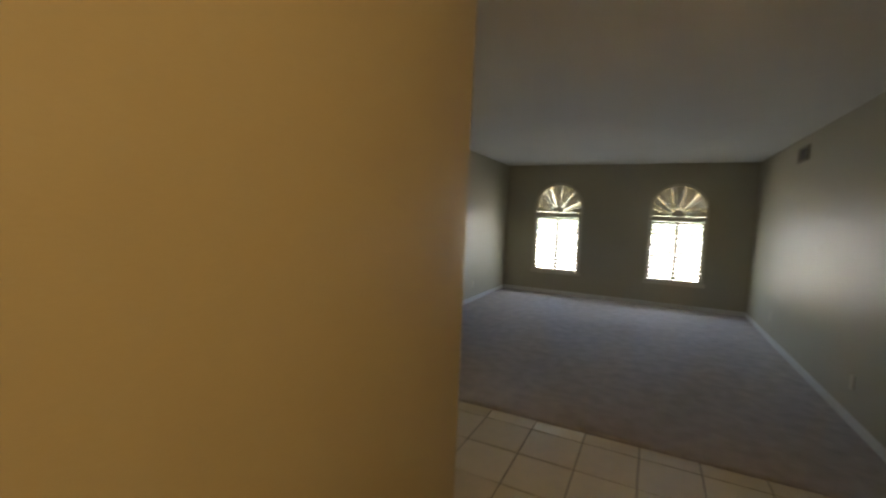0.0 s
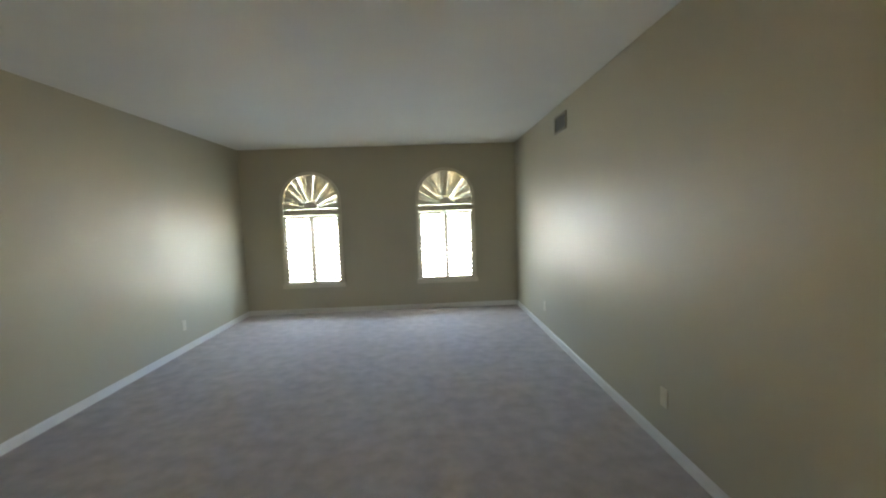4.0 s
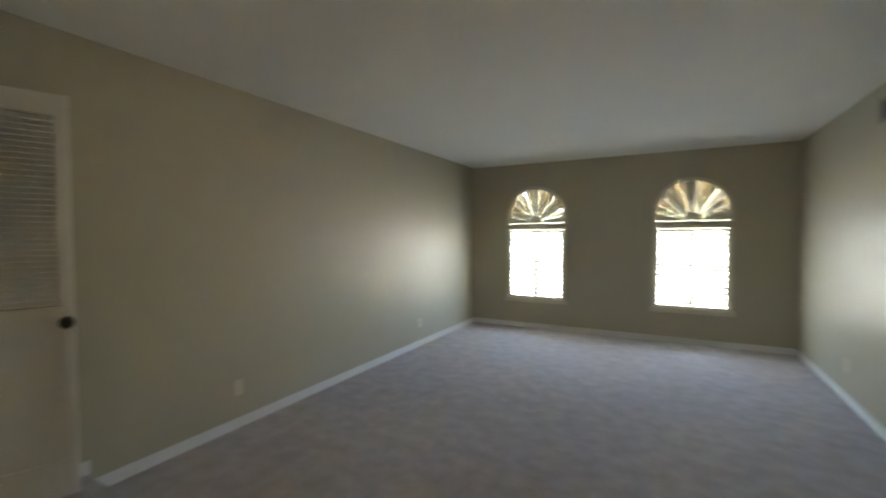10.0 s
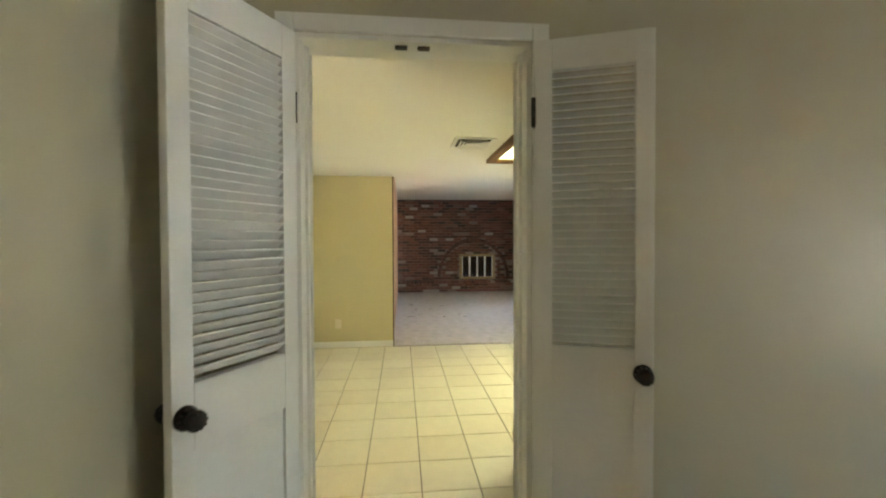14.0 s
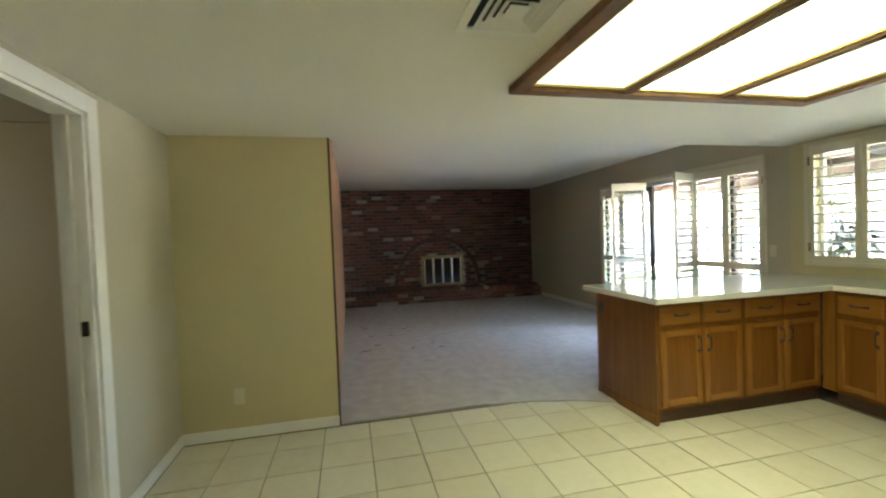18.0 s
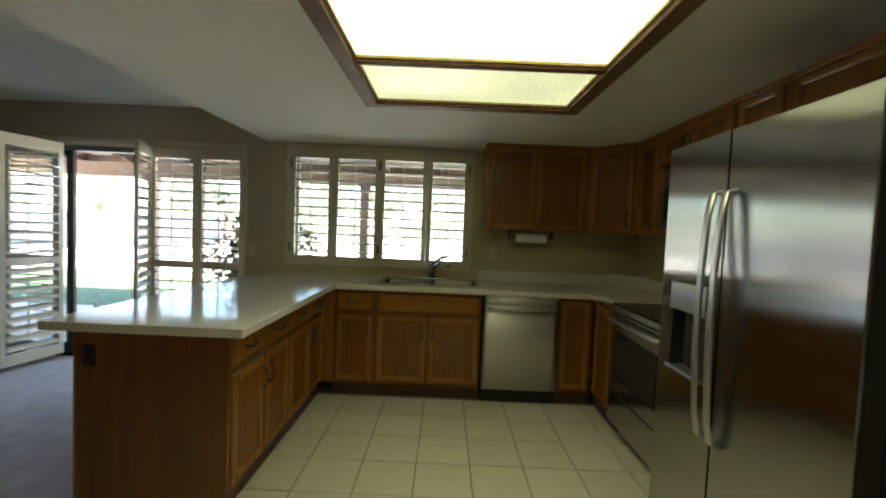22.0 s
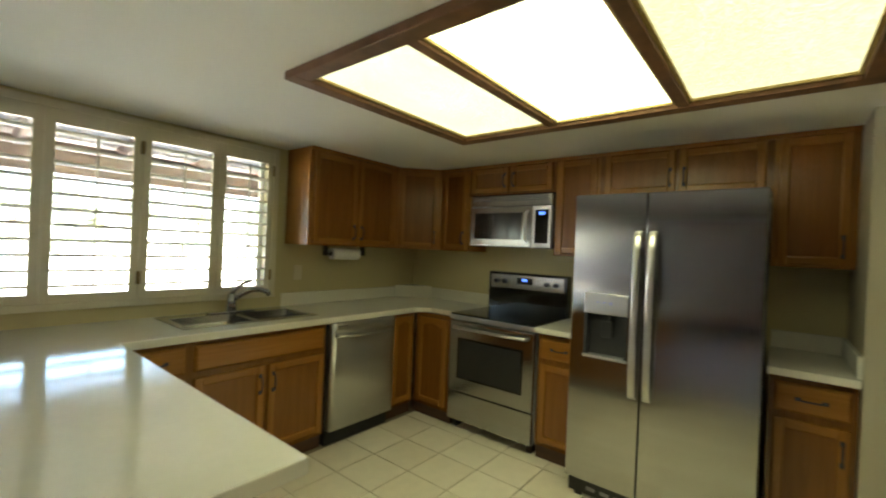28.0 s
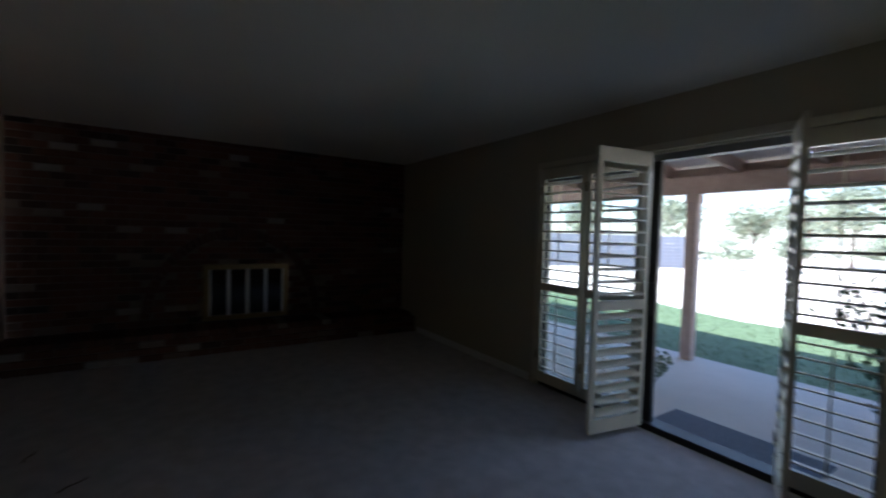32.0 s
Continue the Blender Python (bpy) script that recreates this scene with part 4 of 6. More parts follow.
def flared_ring(bm, low, high, z0, z1):
    """A four-sided vane, wide at its foot z0 and narrow at its head z1."""
    rings = []
    for (u, v), z in ((low, z0), (high, z1), ((high[0] - 0.004, high[1] - 0.004), z1), ((low[0] - 0.004, low[1] - 0.004), z0)):
        rings.append([bm.verts.new(p) for p in ((-u, -v, z), (u, -v, z), (u, v, z), (-u, v, z))])
    for a, b in zip(rings, rings[1:] + rings[:1]):
        for k in range(4):
            bm.faces.new((a[k], a[(k + 1) % 4], b[(k + 1) % 4], b[k]))
    return bm


for u, v in ((0.128, 0.118), (0.098, 0.09), (0.068, 0.062)):
    part("vane", flared_ring(bmesh.new(), (u, v), (u - 0.024, v - 0.024), -0.022, -0.004), WHITE, t)
part("centre_plate", box(bmesh.new(), -0.042, -0.036, -0.020, 0.042, 0.036, -0.0175, 0.001), WHITE, t)

# recessed kitchen ceiling light with a wooden frame
t = thing("ceiling_light", "large ceiling light with three pebbled panels in a stained wood frame", "ceiling light", pose(0, 0, 0))
x0, y0, x1, y1 = LT
fw = 0.075
for d in ((x0, y0, x1, y0 + fw), (x0, y1 - fw, x1, y1), (x0, y0 + fw, x0 + fw, y1 - fw), (x1 - fw, y0 + fw, x1, y1 - fw)):
    part("frame_board", box(bmesh.new(), d[0], d[1], KC - 0.035, d[2], d[3], KC + 0.06, 0.004), BEAM_W, t)
ys = [y0 + fw, 1.01, 1.64, y1 - fw]
for y in ys[1:3]:
    part("cross_bar", box(bmesh.new(), x0 + fw, y - 0.025, KC - 0.028, x1 - fw, y + 0.025, KC + 0.05, 0.004), BEAM_W, t)
TRIM_Y = mat("gilt_trim", (0.42, 0.30, 0.10), 0.5, var=0.2, scale=15)
for i, (a, b) in enumerate(zip(ys, ys[1:])):
    a, b = a + (0.025 if i else 0), b - (0.025 if i < 2 else 0)
    bx("light_panel", (x0 + fw, a, KC - 0.002, x1 - fw, b, KC + 0.004), PANES_L[i], t, "pebbled acrylic panel, lit")
    bm = bmesh.new()
    for d in ((x0 + fw, a, x1 - fw, a + 0.014), (x0 + fw, b - 0.014, x1 - fw, b), (x0 + fw, a + 0.014, x0 + fw + 0.014, b - 0.014), (x1 - fw - 0.014, a + 0.014, x1 - fw, b - 0.014)):
        box(bm, d[0], d[1], KC - 0.014, d[2], d[3], KC - 0.003)
    part("bead", bm, TRIM_Y, t, "ochre bead round the panel")
down = area_lamp("ceiling_light_tubes", ((x0 + x1) / 2, 1.325, KC - 0.006), ((x0 + x1) / 2, 1.326, 0.0), 1.0, 0.55, 0.36, (0.98, 1.0, 0.62))
down.data.spread = radians(105)


# ---- kitchen ----
def pull(parent, m, length=0.10, level=False):
    """A bronze bar pull standing off the face at local y = 0 towards -y."""
    bm = bmesh.new()
    h = length / 2
    pts = [(0, 0, -h), (0, -0.022, -h + 0.006), (0, -0.027, -h * 0.5), (0, -0.029, 0), (0, -0.027, h * 0.5), (0, -0.022, h - 0.006), (0, 0, h)]
    if level:
        pts = [(z, y, 0) for _, y, z in pts]
    tube(bm, pts, 0.0045, 8)
    for s in (-h, h):
        box(bm, *((s - 0.012, -0.003, -0.009, s + 0.012, 0, 0.009) if level else (-0.009, -0.003, s - 0.012, 0.009, 0, s + 0.012)), 0.001)
    ob = part("handle", bm, BRONZE, parent, "dark bronze bow handle", True)
    ob.matrix_basis = m
    return ob


def front(parent, name, m, w, h, drawer=False, handle=None, arch=False):
    """A cabinet door or drawer front; its back lies in local y = 0. Doors have a frame of stiles and rails round a sunk panel, whose top may be arched."""
    th = 0.022
    if drawer:
        t = bmesh.new()
        box(t, 0, -th, 0, w, 0, h)
        bmesh.ops.bevel(t, geom=[e for e in t.edges if all(v.co.y < -th / 2 for v in e.verts)], offset=0.014, segments=3, affect="EDGES", profile=0.3)
        ob = part(name, t, OAK_H, parent)
    else:
        f = 0.047
        ob = part(name, box(bmesh.new(), f - 0.008, -0.0085, f - 0.008, w - f + 0.008, -0.001, h - f + 0.008), OAK_P, parent)
        rise = min(0.045, w * 0.12) if arch else 0
        for nm, d, wood in (("stile", (0, 0, f, h), OAK_V), ("stile", (w - f, 0, w, h), OAK_V), ("rail", (f, 0, w - f, f), OAK_H), ("rail", (f, h - f, w - f, h), OAK_H)):
            t = bmesh.new()
            if arch and d[1] > 0:
                n = 12
                low = [(d[0] + (d[2] - d[0]) * k / n, d[1] - rise * (1 - math.sin(math.pi * k / n))) for k in range(n + 1)]
                ring = [(d[2], d[3]), (d[0], d[3])]
                fr = [t.verts.new((x, -th, z)) for x, z in low + ring]
                bk = [t.verts.new((x, 0, z)) for x, z in low + ring]
                t.faces.new(fr)
                t.faces.new(bk[::-1])
                for k in range(len(fr)):
                    t.faces.new((fr[k], bk[k], bk[(k + 1) % len(fr)], fr[(k + 1) % len(fr)]))
            else:
                box(t, d[0], -th, d[1], d[2], 0, d[3])
                edges = [e for e in t.edges if all(v.co.y < -th / 2 for v in e.verts) and abs((e.verts[0].co - e.verts[1].co).normalized()[2 if nm == "stile" else 0]) > 0.9]
                bmesh.ops.bevel(t, geom=edges, offset=0.010, segments=3, affect="EDGES", profile=0.5)
            part(nm, t, wood, ob)
    ob.matrix_basis = m
    if drawer and handle is not False:
        pull(ob, pose(w / 2, -th, h / 2), 0.10, True)
    elif handle:
        pull(ob, pose(handle[0], -th, handle[1]))
    return ob


def flat_bar(bm, pts, w, t):
    """A flat bar of width w along x and thickness t, swept through pts in the plane of y and z."""
    rings = []
    pts = [Vector(p) for p in pts]
    for i, p in enumerate(pts):
        d = (pts[min(i + 1, len(pts) - 1)] - pts[max(i - 1, 0)]).normalized()
        u = Vector((0, d.z, -d.y))
        rings.append([bm.verts.new(p + Vector((a * w / 2, 0, 0)) + u * (b * t / 2)) for a, b in ((-1, -0.5), (-0.7, -1), (0.7, -1), (1, -0.5), (1, 0.5), (0.7, 1), (-0.7, 1), (-1, 0.5))])
    for s, e in zip(rings, rings[1:]):
        for k in range(8):
            bm.faces.new((s[k], s[(k + 1) % 8], e[(k + 1) % 8], e[k]))
    bm.faces.new(rings[0][::-1])
    bm.faces.new(rings[-1])
    return bm


def bowed(bm, x0, y0, z0, x1, y1, z1, rise, n=16):
    """A slab whose front, at y0, bulges by rise across its width."""
    cols = []
    for k in range(n + 1):
        u = 2 * k / n - 1
        y = y0 - rise * (1 - u * u)
        x = (x0 + x1) / 2 + u * (x1 - x0) / 2
        cols.append([bm.verts.new(p) for p in ((x, y1, z0), (x, y, z0), (x, y, z1), (x, y1, z1))])
    for a, b in zip(cols, cols[1:]):
        for i in range(4):
            bm.faces.new((a[i], b[i], b[(i + 1) % 4], a[(i + 1) % 4]))
    bm.faces.new(cols[0])
    bm.faces.new(cols[-1][::-1])
    bmesh.ops.split_edges(bm, edges=[e for e in bm.edges if e.is_manifold and e.calc_face_angle(0) > 0.8])
    return bm


def base_cabinet(m, w, d, cols, label, drawers=True, wide_drawer=False, group="oak base cabinets", arch=False):
    """cols: widths of the doors from the left; their handles meet in pairs."""
    t = thing("base_cabinet", label, "cabinet", m, group)
    # the body's colour holds the shade of the gaps round the fronts
    part("body", box(bmesh.new(), 0, 0, 0.095, w, d, 0.875), OAK_SHADE_STRIP, t)
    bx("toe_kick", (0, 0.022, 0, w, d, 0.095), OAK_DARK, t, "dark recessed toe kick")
    x = (w - sum(cols)) / 2
    n = len(cols)
    top = 0.665 if drawers or wide_drawer else 0.845
    if wide_drawer:
        front(t, "drawer_front", pose(x + 0.012, 0, 0.70), sum(cols) - 0.024, 0.145, True, False)
    for i, c in enumerate(cols):
        hx = c - 0.024 - 0.03 if i % 2 == 0 else 0.03
        front(t, "door", pose(x + 0.012, 0, 0.125), c - 0.024, top - 0.125, False, None if arch else (hx, top - 0.125 - 0.11), arch)
        if drawers and not wide_drawer:
            front(t, "drawer_front", pose(x + 0.012, 0, 0.70), c - 0.024, 0.145, True)
        x += c
    return t


def wall_cabinet(m, w, d, z0, z1, cols, label, low=True, group="oak wall cabinets", side=None):
    t = thing("wall_cabinet", label, "cabinet", m, group)
    # bodies that start above 1.5 m get the wood with gap shade in its colour
    part("body", box(bmesh.new(), 0, 0, z0, w, d, z1), OAK_V if z0 < 1.5 else OAK_SHADE_STRIP, t)
    x, n = (w - sum(cols)) / 2, len(cols)
    for i, c in enumerate(cols):
        right = (i % 2 == 0) if n > 1 else side != "left"
        hx = c - 0.020 - 0.03 if right else 0.03
        h = z1 - z0 - 0.045
        front(t, "door", pose(x + 0.01, 0, z0 + 0.015), c - 0.02, h, False, (hx, min(0.10, h / 2)))
        x += c
    part("crown", box(bmesh.new(), -0.002, -0.024, z1 - 0.028, w + 0.002, 0.0, z1 + 0.0, 0.003), OAK_H, t)
    return t


FX, FY = -0.93, 3.09        # faces of the east and of the north run
# peninsula, faced to the east
for y in (1.595, 2.335):
    base_cabinet(pose(-3.15, y, 0, 0, 0, 90), 0.735, 0.66, [0.36, 0.36], "honey oak peninsula cabinet with two drawers and two doors")
# the dim light on the end panel is put into its darker oak
tagged(part("end_panel", box(bmesh.new(), -3.825, 1.572, 0.0, -3.135, 1.593, 0.875, 0.002), OAK_SHADE_STRIP), "plain honey oak end panel of the peninsula", "panel")
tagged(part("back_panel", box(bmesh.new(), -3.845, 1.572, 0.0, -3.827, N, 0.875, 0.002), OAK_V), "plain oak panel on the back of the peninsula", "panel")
tagged(bx("base_strip", (-3.83, 1.560, 0.0, -3.13, 1.571, 0.07), OAK_SHADE_STRIP), "dark wooden strip at the foot of the peninsula", "trim")
t = thing("outlet", "dark brown outlet near the top of the oak end panel", "outlet", pose(-3.77, 1.572, 0.75))
part("plate", box(bmesh.new(), -0.03, -0.006, -0.05, 0.03, -0.0005, 0.05, 0.002), BLACKP, t)
part("socket", box(bmesh.new(), -0.014, -0.009, -0.03, 0.014, -0.006, 0.03, 0.001), BRONZE, t)
# north run, faced to the south
tagged(bx("corner_filler", (-3.149, FY, 0.095, -3.06, FY + 0.02, 0.875), OAK_V), "oak filler strip in the cabinet corner", "panel")
base_cabinet(pose(-3.06, FY, 0), 0.335, 0.585, [0.31], "honey oak drawer cabinet with one door")
base_cabinet(pose(-2.725, FY, 0), 0.865, 0.585, [0.425, 0.425], "honey oak sink cabinet with two doors", False, True)
base_cabinet(pose(-1.235, FY, 0), 0.285, 0.585, [0.255], "honey oak corner cabinet with an arched panel beside the dishwasher", False, arch=True)
# east run, faced to the west
base_cabinet(pose(FX, FY - 0.001, 0, 0, 0, -90), 0.395, 0.6, [0.33], "honey oak corner cabinet with an arched panel beside the range", False, arch=True)
base_cabinet(pose(FX, 1.93, 0, 0, 0, -90), 0.315, 0.6, [0.295], "narrow honey oak cabinet with a drawer between range and refrigerator")
base_cabinet(pose(FX, 0.665, 0, 0, 0, -90), 0.33, 0.6, [0.31], "small honey oak cabinet with a drawer beside the wall")

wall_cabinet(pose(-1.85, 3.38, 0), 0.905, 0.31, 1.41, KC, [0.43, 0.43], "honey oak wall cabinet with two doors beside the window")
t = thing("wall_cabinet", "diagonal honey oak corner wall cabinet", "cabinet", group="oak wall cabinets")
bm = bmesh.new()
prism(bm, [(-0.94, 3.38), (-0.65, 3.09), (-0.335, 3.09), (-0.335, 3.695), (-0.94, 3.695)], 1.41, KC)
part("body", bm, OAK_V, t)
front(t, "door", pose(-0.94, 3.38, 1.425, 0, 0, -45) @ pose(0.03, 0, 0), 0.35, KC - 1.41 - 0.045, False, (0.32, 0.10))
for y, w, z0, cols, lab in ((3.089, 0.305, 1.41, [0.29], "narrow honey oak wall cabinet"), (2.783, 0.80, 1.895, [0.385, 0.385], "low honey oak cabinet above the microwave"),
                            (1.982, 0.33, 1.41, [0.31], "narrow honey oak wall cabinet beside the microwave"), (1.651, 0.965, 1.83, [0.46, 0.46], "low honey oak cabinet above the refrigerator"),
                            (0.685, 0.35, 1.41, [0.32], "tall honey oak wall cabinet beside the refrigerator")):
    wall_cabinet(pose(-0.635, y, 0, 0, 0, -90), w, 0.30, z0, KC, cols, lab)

# worktops
SK = (-2.72, 3.19, -1.88, 3.63)
wt = bmesh.new()
prism(wt, [(-3.93, 1.51), (-3.05, 1.51), (-3.05, 3.05), (-2.9, 3.05), (-2.9, N), (-3.775, N), (-3.775, 3.47), (-3.80, 3.43), (-3.85, 3.40), (-3.90, 3.35), (-3.93, 3.27)], 0.877, 0.915)
for d in ((-2.9, 3.05, SK[0], N), (SK[2], 3.05, -1.0, N), (SK[0], 3.05, SK[2], SK[1]), (SK[0], SK[3], SK[2], N)):
    box(wt, d[0], d[1], 0.877, d[2], d[3], 0.915)
prism(wt, [(-1.0, 3.05), (-0.90, 2.95), (-0.90, 2.692), (-0.33, 2.692), (-0.33, N), (-1.0, N)], 0.877, 0.915)
nosing = []
for d in ((-3.94, 1.502, -3.042, 1.512), (-3.052, 1.512, -3.042, 3.052), (-3.042, 3.042, -1.0, 3.052), (-3.94, 1.512, -3.93, 3.27)):
    nosing.append(box(bmesh.new(), d[0], d[1], 0.874, d[2], d[3], 0.916, 0.004))
bmesh.ops.remove_doubles(wt, verts=list(wt.verts), dist=1e-4)
top_main = tagged(part("worktop", wt, COUNTER), "glossy cream laminate worktop in one continuous run", "worktop")
for q in nosing:
    part("nosing", q, COUNTER, top_main)
tagged(part("worktop", box(bmesh.new(), -0.985, 1.612, 0.877, -0.335, 1.937, 0.915, 0.005), COUNTER), "small cream laminate worktop beside the range", "worktop")
tagged(part("worktop", box(bmesh.new(), -0.985, 0.335, 0.877, -0.335, 0.675, 0.915, 0.005), COUNTER), "small cream laminate worktop beside the refrigerator", "worktop")
sb = bmesh.new()
box(sb, -1.86, N - 0.022, 0.916, -0.33, N - 0.001, 1.02, 0.003)
box(sb, -0.352, 2.69, 0.916, -0.331, N - 0.022, 1.02, 0.003)
tagged(part("backsplash", sb, COUNTER), "low cream laminate backsplash along two walls", "backsplash")
cb = bmesh.new()
prism(cb, [(-0.62, N - 0.023), (-0.353, 3.42), (-0.353, N - 0.023)], 0.916, 1.035)
tagged(part("corner_block", cb, COUNTER), "cream laminate corner block of the backsplash", "backsplash")
for y0, y1 in ((1.615, 1.935), (0.34, 0.67)):
    tagged(part("backsplash", box(bmesh.new(), -0.352, y0, 0.916, -0.331, y1, 1.02, 0.003), COUNTER), "short cream laminate backsplash", "backsplash")
tagged(part("backsplash", box(bmesh.new(), -0.96, 0.331, 0.916, -0.353, 0.351, 1.02, 0.003), COUNTER), "cream laminate side splash against the short wall", "backsplash")

# sink and tap
t = thing("kitchen_sink", "double-bowl stainless steel sink set into the worktop", "sink")
bm = bmesh.new()
mx = (SK[0] + SK[2]) / 2
for d in ((SK[0] - 0.012, SK[1] - 0.012, SK[2] + 0.012, SK[1] + 0.03), (SK[0] - 0.012, SK[3] - 0.09, SK[2] + 0.012, SK[3] + 0.012),
          (SK[0] - 0.012, SK[1] + 0.03, SK[0] + 0.03, SK[3] - 0.09), (SK[2] - 0.03, SK[1] + 0.03, SK[2] + 0.012, SK[3] - 0.09), (mx - 0.02, SK[1] + 0.03, mx + 0.02, SK[3] - 0.09)):
    box(bm, d[0], d[1], 0.9155, d[2], d[3], 0.9215, 0.0015)
part("rim", bm, STEEL_SINK, t)
for a, b in ((SK[0] + 0.03, mx - 0.02), (mx + 0.02, SK[2] - 0.03)):
    bm = bmesh.new()
    y0, y1, z0, z1 = SK[1] + 0.03, SK[3] - 0.09, 0.745, 0.918
    hi = [bm.verts.new(p) for p in ((a, y0, z1), (b, y0, z1), (b, y1, z1), (a, y1, z1))]
    lo = [bm.verts.new(p) for p in ((a + 0.03, y0 + 0.03, z0), (b - 0.03, y0 + 0.03, z0), (b - 0.03, y1 - 0.03, z0), (a + 0.03, y1 - 0.03, z0))]
    bm.faces.new(lo)
    for i in range(4):
        bm.faces.new((hi[i], hi[(i + 1) % 4], lo[(i + 1) % 4], lo[i]))
    bmesh.ops.bevel(bm, geom=[e for e in bm.edges if len(e.link_faces) == 2], offset=0.025, segments=3, affect="EDGES", profile=0.5)
    bowl = part("bowl", bm, STEEL_SINK, t, smooth=True)
    bm = bmesh.new()
    rod(bm, ((a + b) / 2, (y0 + y1) / 2, 0.746), ((a + b) / 2, (y0 + y1) / 2, 0.750), 0.04, seg=20)
    part("drain", bm, CHROME, bowl)
t = thing("kitchen_tap", "chrome single-lever kitchen tap with a low arched spout", "tap", pose(-2.29, 3.585, 0.9215) @ Matrix.Diagonal((1.3, 1.15, 1.3, 1)))
bm = bmesh.new()
box(bm, -0.12, -0.025, 0, 0.12, 0.025, 0.010, 0.004)
part("base_plate", bm, CHROME, t)
bm = bmesh.new()
rod(bm, (0, 0, 0.01), (0, 0, 0.10), 0.026, 0.020, 16)
part("body", bm, CHROME, t, smooth=True)
bm = bmesh.new()
tube(bm, [(0, 0, 0.06), (0.03, -0.05, 0.10), (0.06, -0.10, 0.125), (0.09, -0.15, 0.13), (0.11, -0.185, 0.12), (0.115, -0.195, 0.105)], 0.013, 12)
part("spout", bm, CHROME, t, smooth=True)
bm = bmesh.new()
tube(bm, [(0, 0, 0.10), (0.02, 0.005, 0.125), (0.06, 0.01, 0.15), (0.11, 0.012, 0.165)], 0.010, 10)
part("lever", bm, CHROME, t, smooth=True)

# dishwasher
t = thing("dishwasher", "stainless steel dishwasher under the worktop", "dishwasher", pose(-1.845, FY, 0))
bx("body", (0.003, 0.0, 0.10, 0.602, 0.57, 0.872), BLACKP, t)
part("door", bowed(bmesh.new(), 0.006, -0.055, 0.115, 0.598, 0.0, 0.868, 0.004), STEEL_D, t, smooth=True)
part("control_strip", bowed(bmesh.new(), 0.012, -0.0562, 0.80, 0.592, -0.052, 0.862, 0.004), STEEL_D, t, smooth=True)
part("control_label", box(bmesh.new(), 0.04, -0.0595, 0.842, 0.13, -0.0565, 0.853), GREYP, t, "small dark control label")
bm = bmesh.new()
tube(bm, [(0.03, -0.055, 0.785), (0.045, -0.085, 0.785), (0.15, -0.097, 0.782), (0.30, -0.10, 0.78), (0.45, -0.097, 0.782), (0.555, -0.085, 0.785), (0.57, -0.055, 0.785)], 0.012, 10)
part("handle", bm, STEEL_S, t, "curved satin steel handle", True)
bx("toe_kick", (0.006, 0.0, 0.0, 0.598, 0.5, 0.10), BLACKP, t)
part("badge", box(bmesh.new(), 0.27, -0.0605, 0.22, 0.33, -0.057, 0.232), STEEL_S, t)

# refrigerator, faced to the west
t = thing("refrigerator", "side-by-side stainless steel refrigerator with an ice dispenser", "refrigerator", pose(-1.182, 1.603, 0, 0, 0, -90))
FW, FS = 0.915, 0.393
bx("body", (0.004, 0.075, 0.03, FW - 0.004, 0.82, 1.765), BLACKP, t, "black cabinet sides")
part("grille", box(bmesh.new(), 0.01, 0.03, 0.015, FW - 0.01, 0.075, 0.10, 0.004), BLACKP, t, "black base grille")
for k in range(9):
    bx("grille_slot", (0.12 + k * 0.08, 0.027, 0.045, 0.17 + k * 0.08, 0.031, 0.065), GREYP, t)
bm = bmesh.new()
DX0, DX1, DZ0, DZ1 = 0.075, 0.320, 0.835, 1.21
for d in ((0.0, 0.11, DX0, 1.78), (DX1, 0.11, FS - 0.004, 1.78), (DX0, 0.11, DX1, DZ0), (DX0, DZ1, DX1, 1.78)):
    box(bm, d[0], 0.0, d[1], d[2], 0.07, d[3])
bmesh.ops.remove_doubles(bm, verts=list(bm.verts), dist=1e-4)
fd = part("freezer_door", bm, STEEL, t)
rd = part("door", box(bmesh.new(), FS + 0.004, 0.010, 0.11, FW, 0.07, 1.78, 0.004), GREYD, t, "dark grey door edges")
part("front_skin", box(bmesh.new(), FS + 0.004, 0.0, 0.11, FW, 0.010, 1.78, 0.004), STEEL, rd, "brushed steel door skin")
for x, s in ((FS - 0.035, -1), (FS + 0.039, 1)):
    bm = bmesh.new()
    flat_bar(bm, [(x, 0.0, 0.655), (x, -0.028, 0.665), (x, -0.042, 0.75), (x, -0.052, 0.95), (x, -0.054, 1.10), (x, -0.052, 1.27), (x, -0.042, 1.47), (x, -0.028, 1.555), (x, 0.0, 1.565)], 0.036, 0.012)
    part("handle", bm, STEEL_S, t, "long curved satin steel handle", True)
part("dispenser_panel", box(bmesh.new(), DX0, -0.004, 1.09, DX1, 0.03, DZ1, 0.004), STEEL_S, fd, "grey dispenser control panel")
bm = bmesh.new()
for d in ((DX0, 0.055, DZ0, DX1, 0.068, 1.09), (DX0, 0.0, DZ0, DX0 + 0.018, 0.055, 1.09), (DX1 - 0.018, 0.0, DZ0, DX1, 0.055, 1.09)):
    box(bm, *d)
part("dispenser_recess", bm, BLACKP, fd)
part("drip_tray", box(bmesh.new(), DX0, -0.012, DZ0, DX1, 0.055, DZ0 + 0.014, 0.003), STEEL_S, fd)
part("paddle", box(bmesh.new(), 0.165, 0.02, 0.955, 0.23, 0.035, 1.05, 0.004), BLACKP, fd)
bx("nozzle", (0.18, 0.012, 1.055, 0.215, 0.045, 1.089), BLACKP, fd)
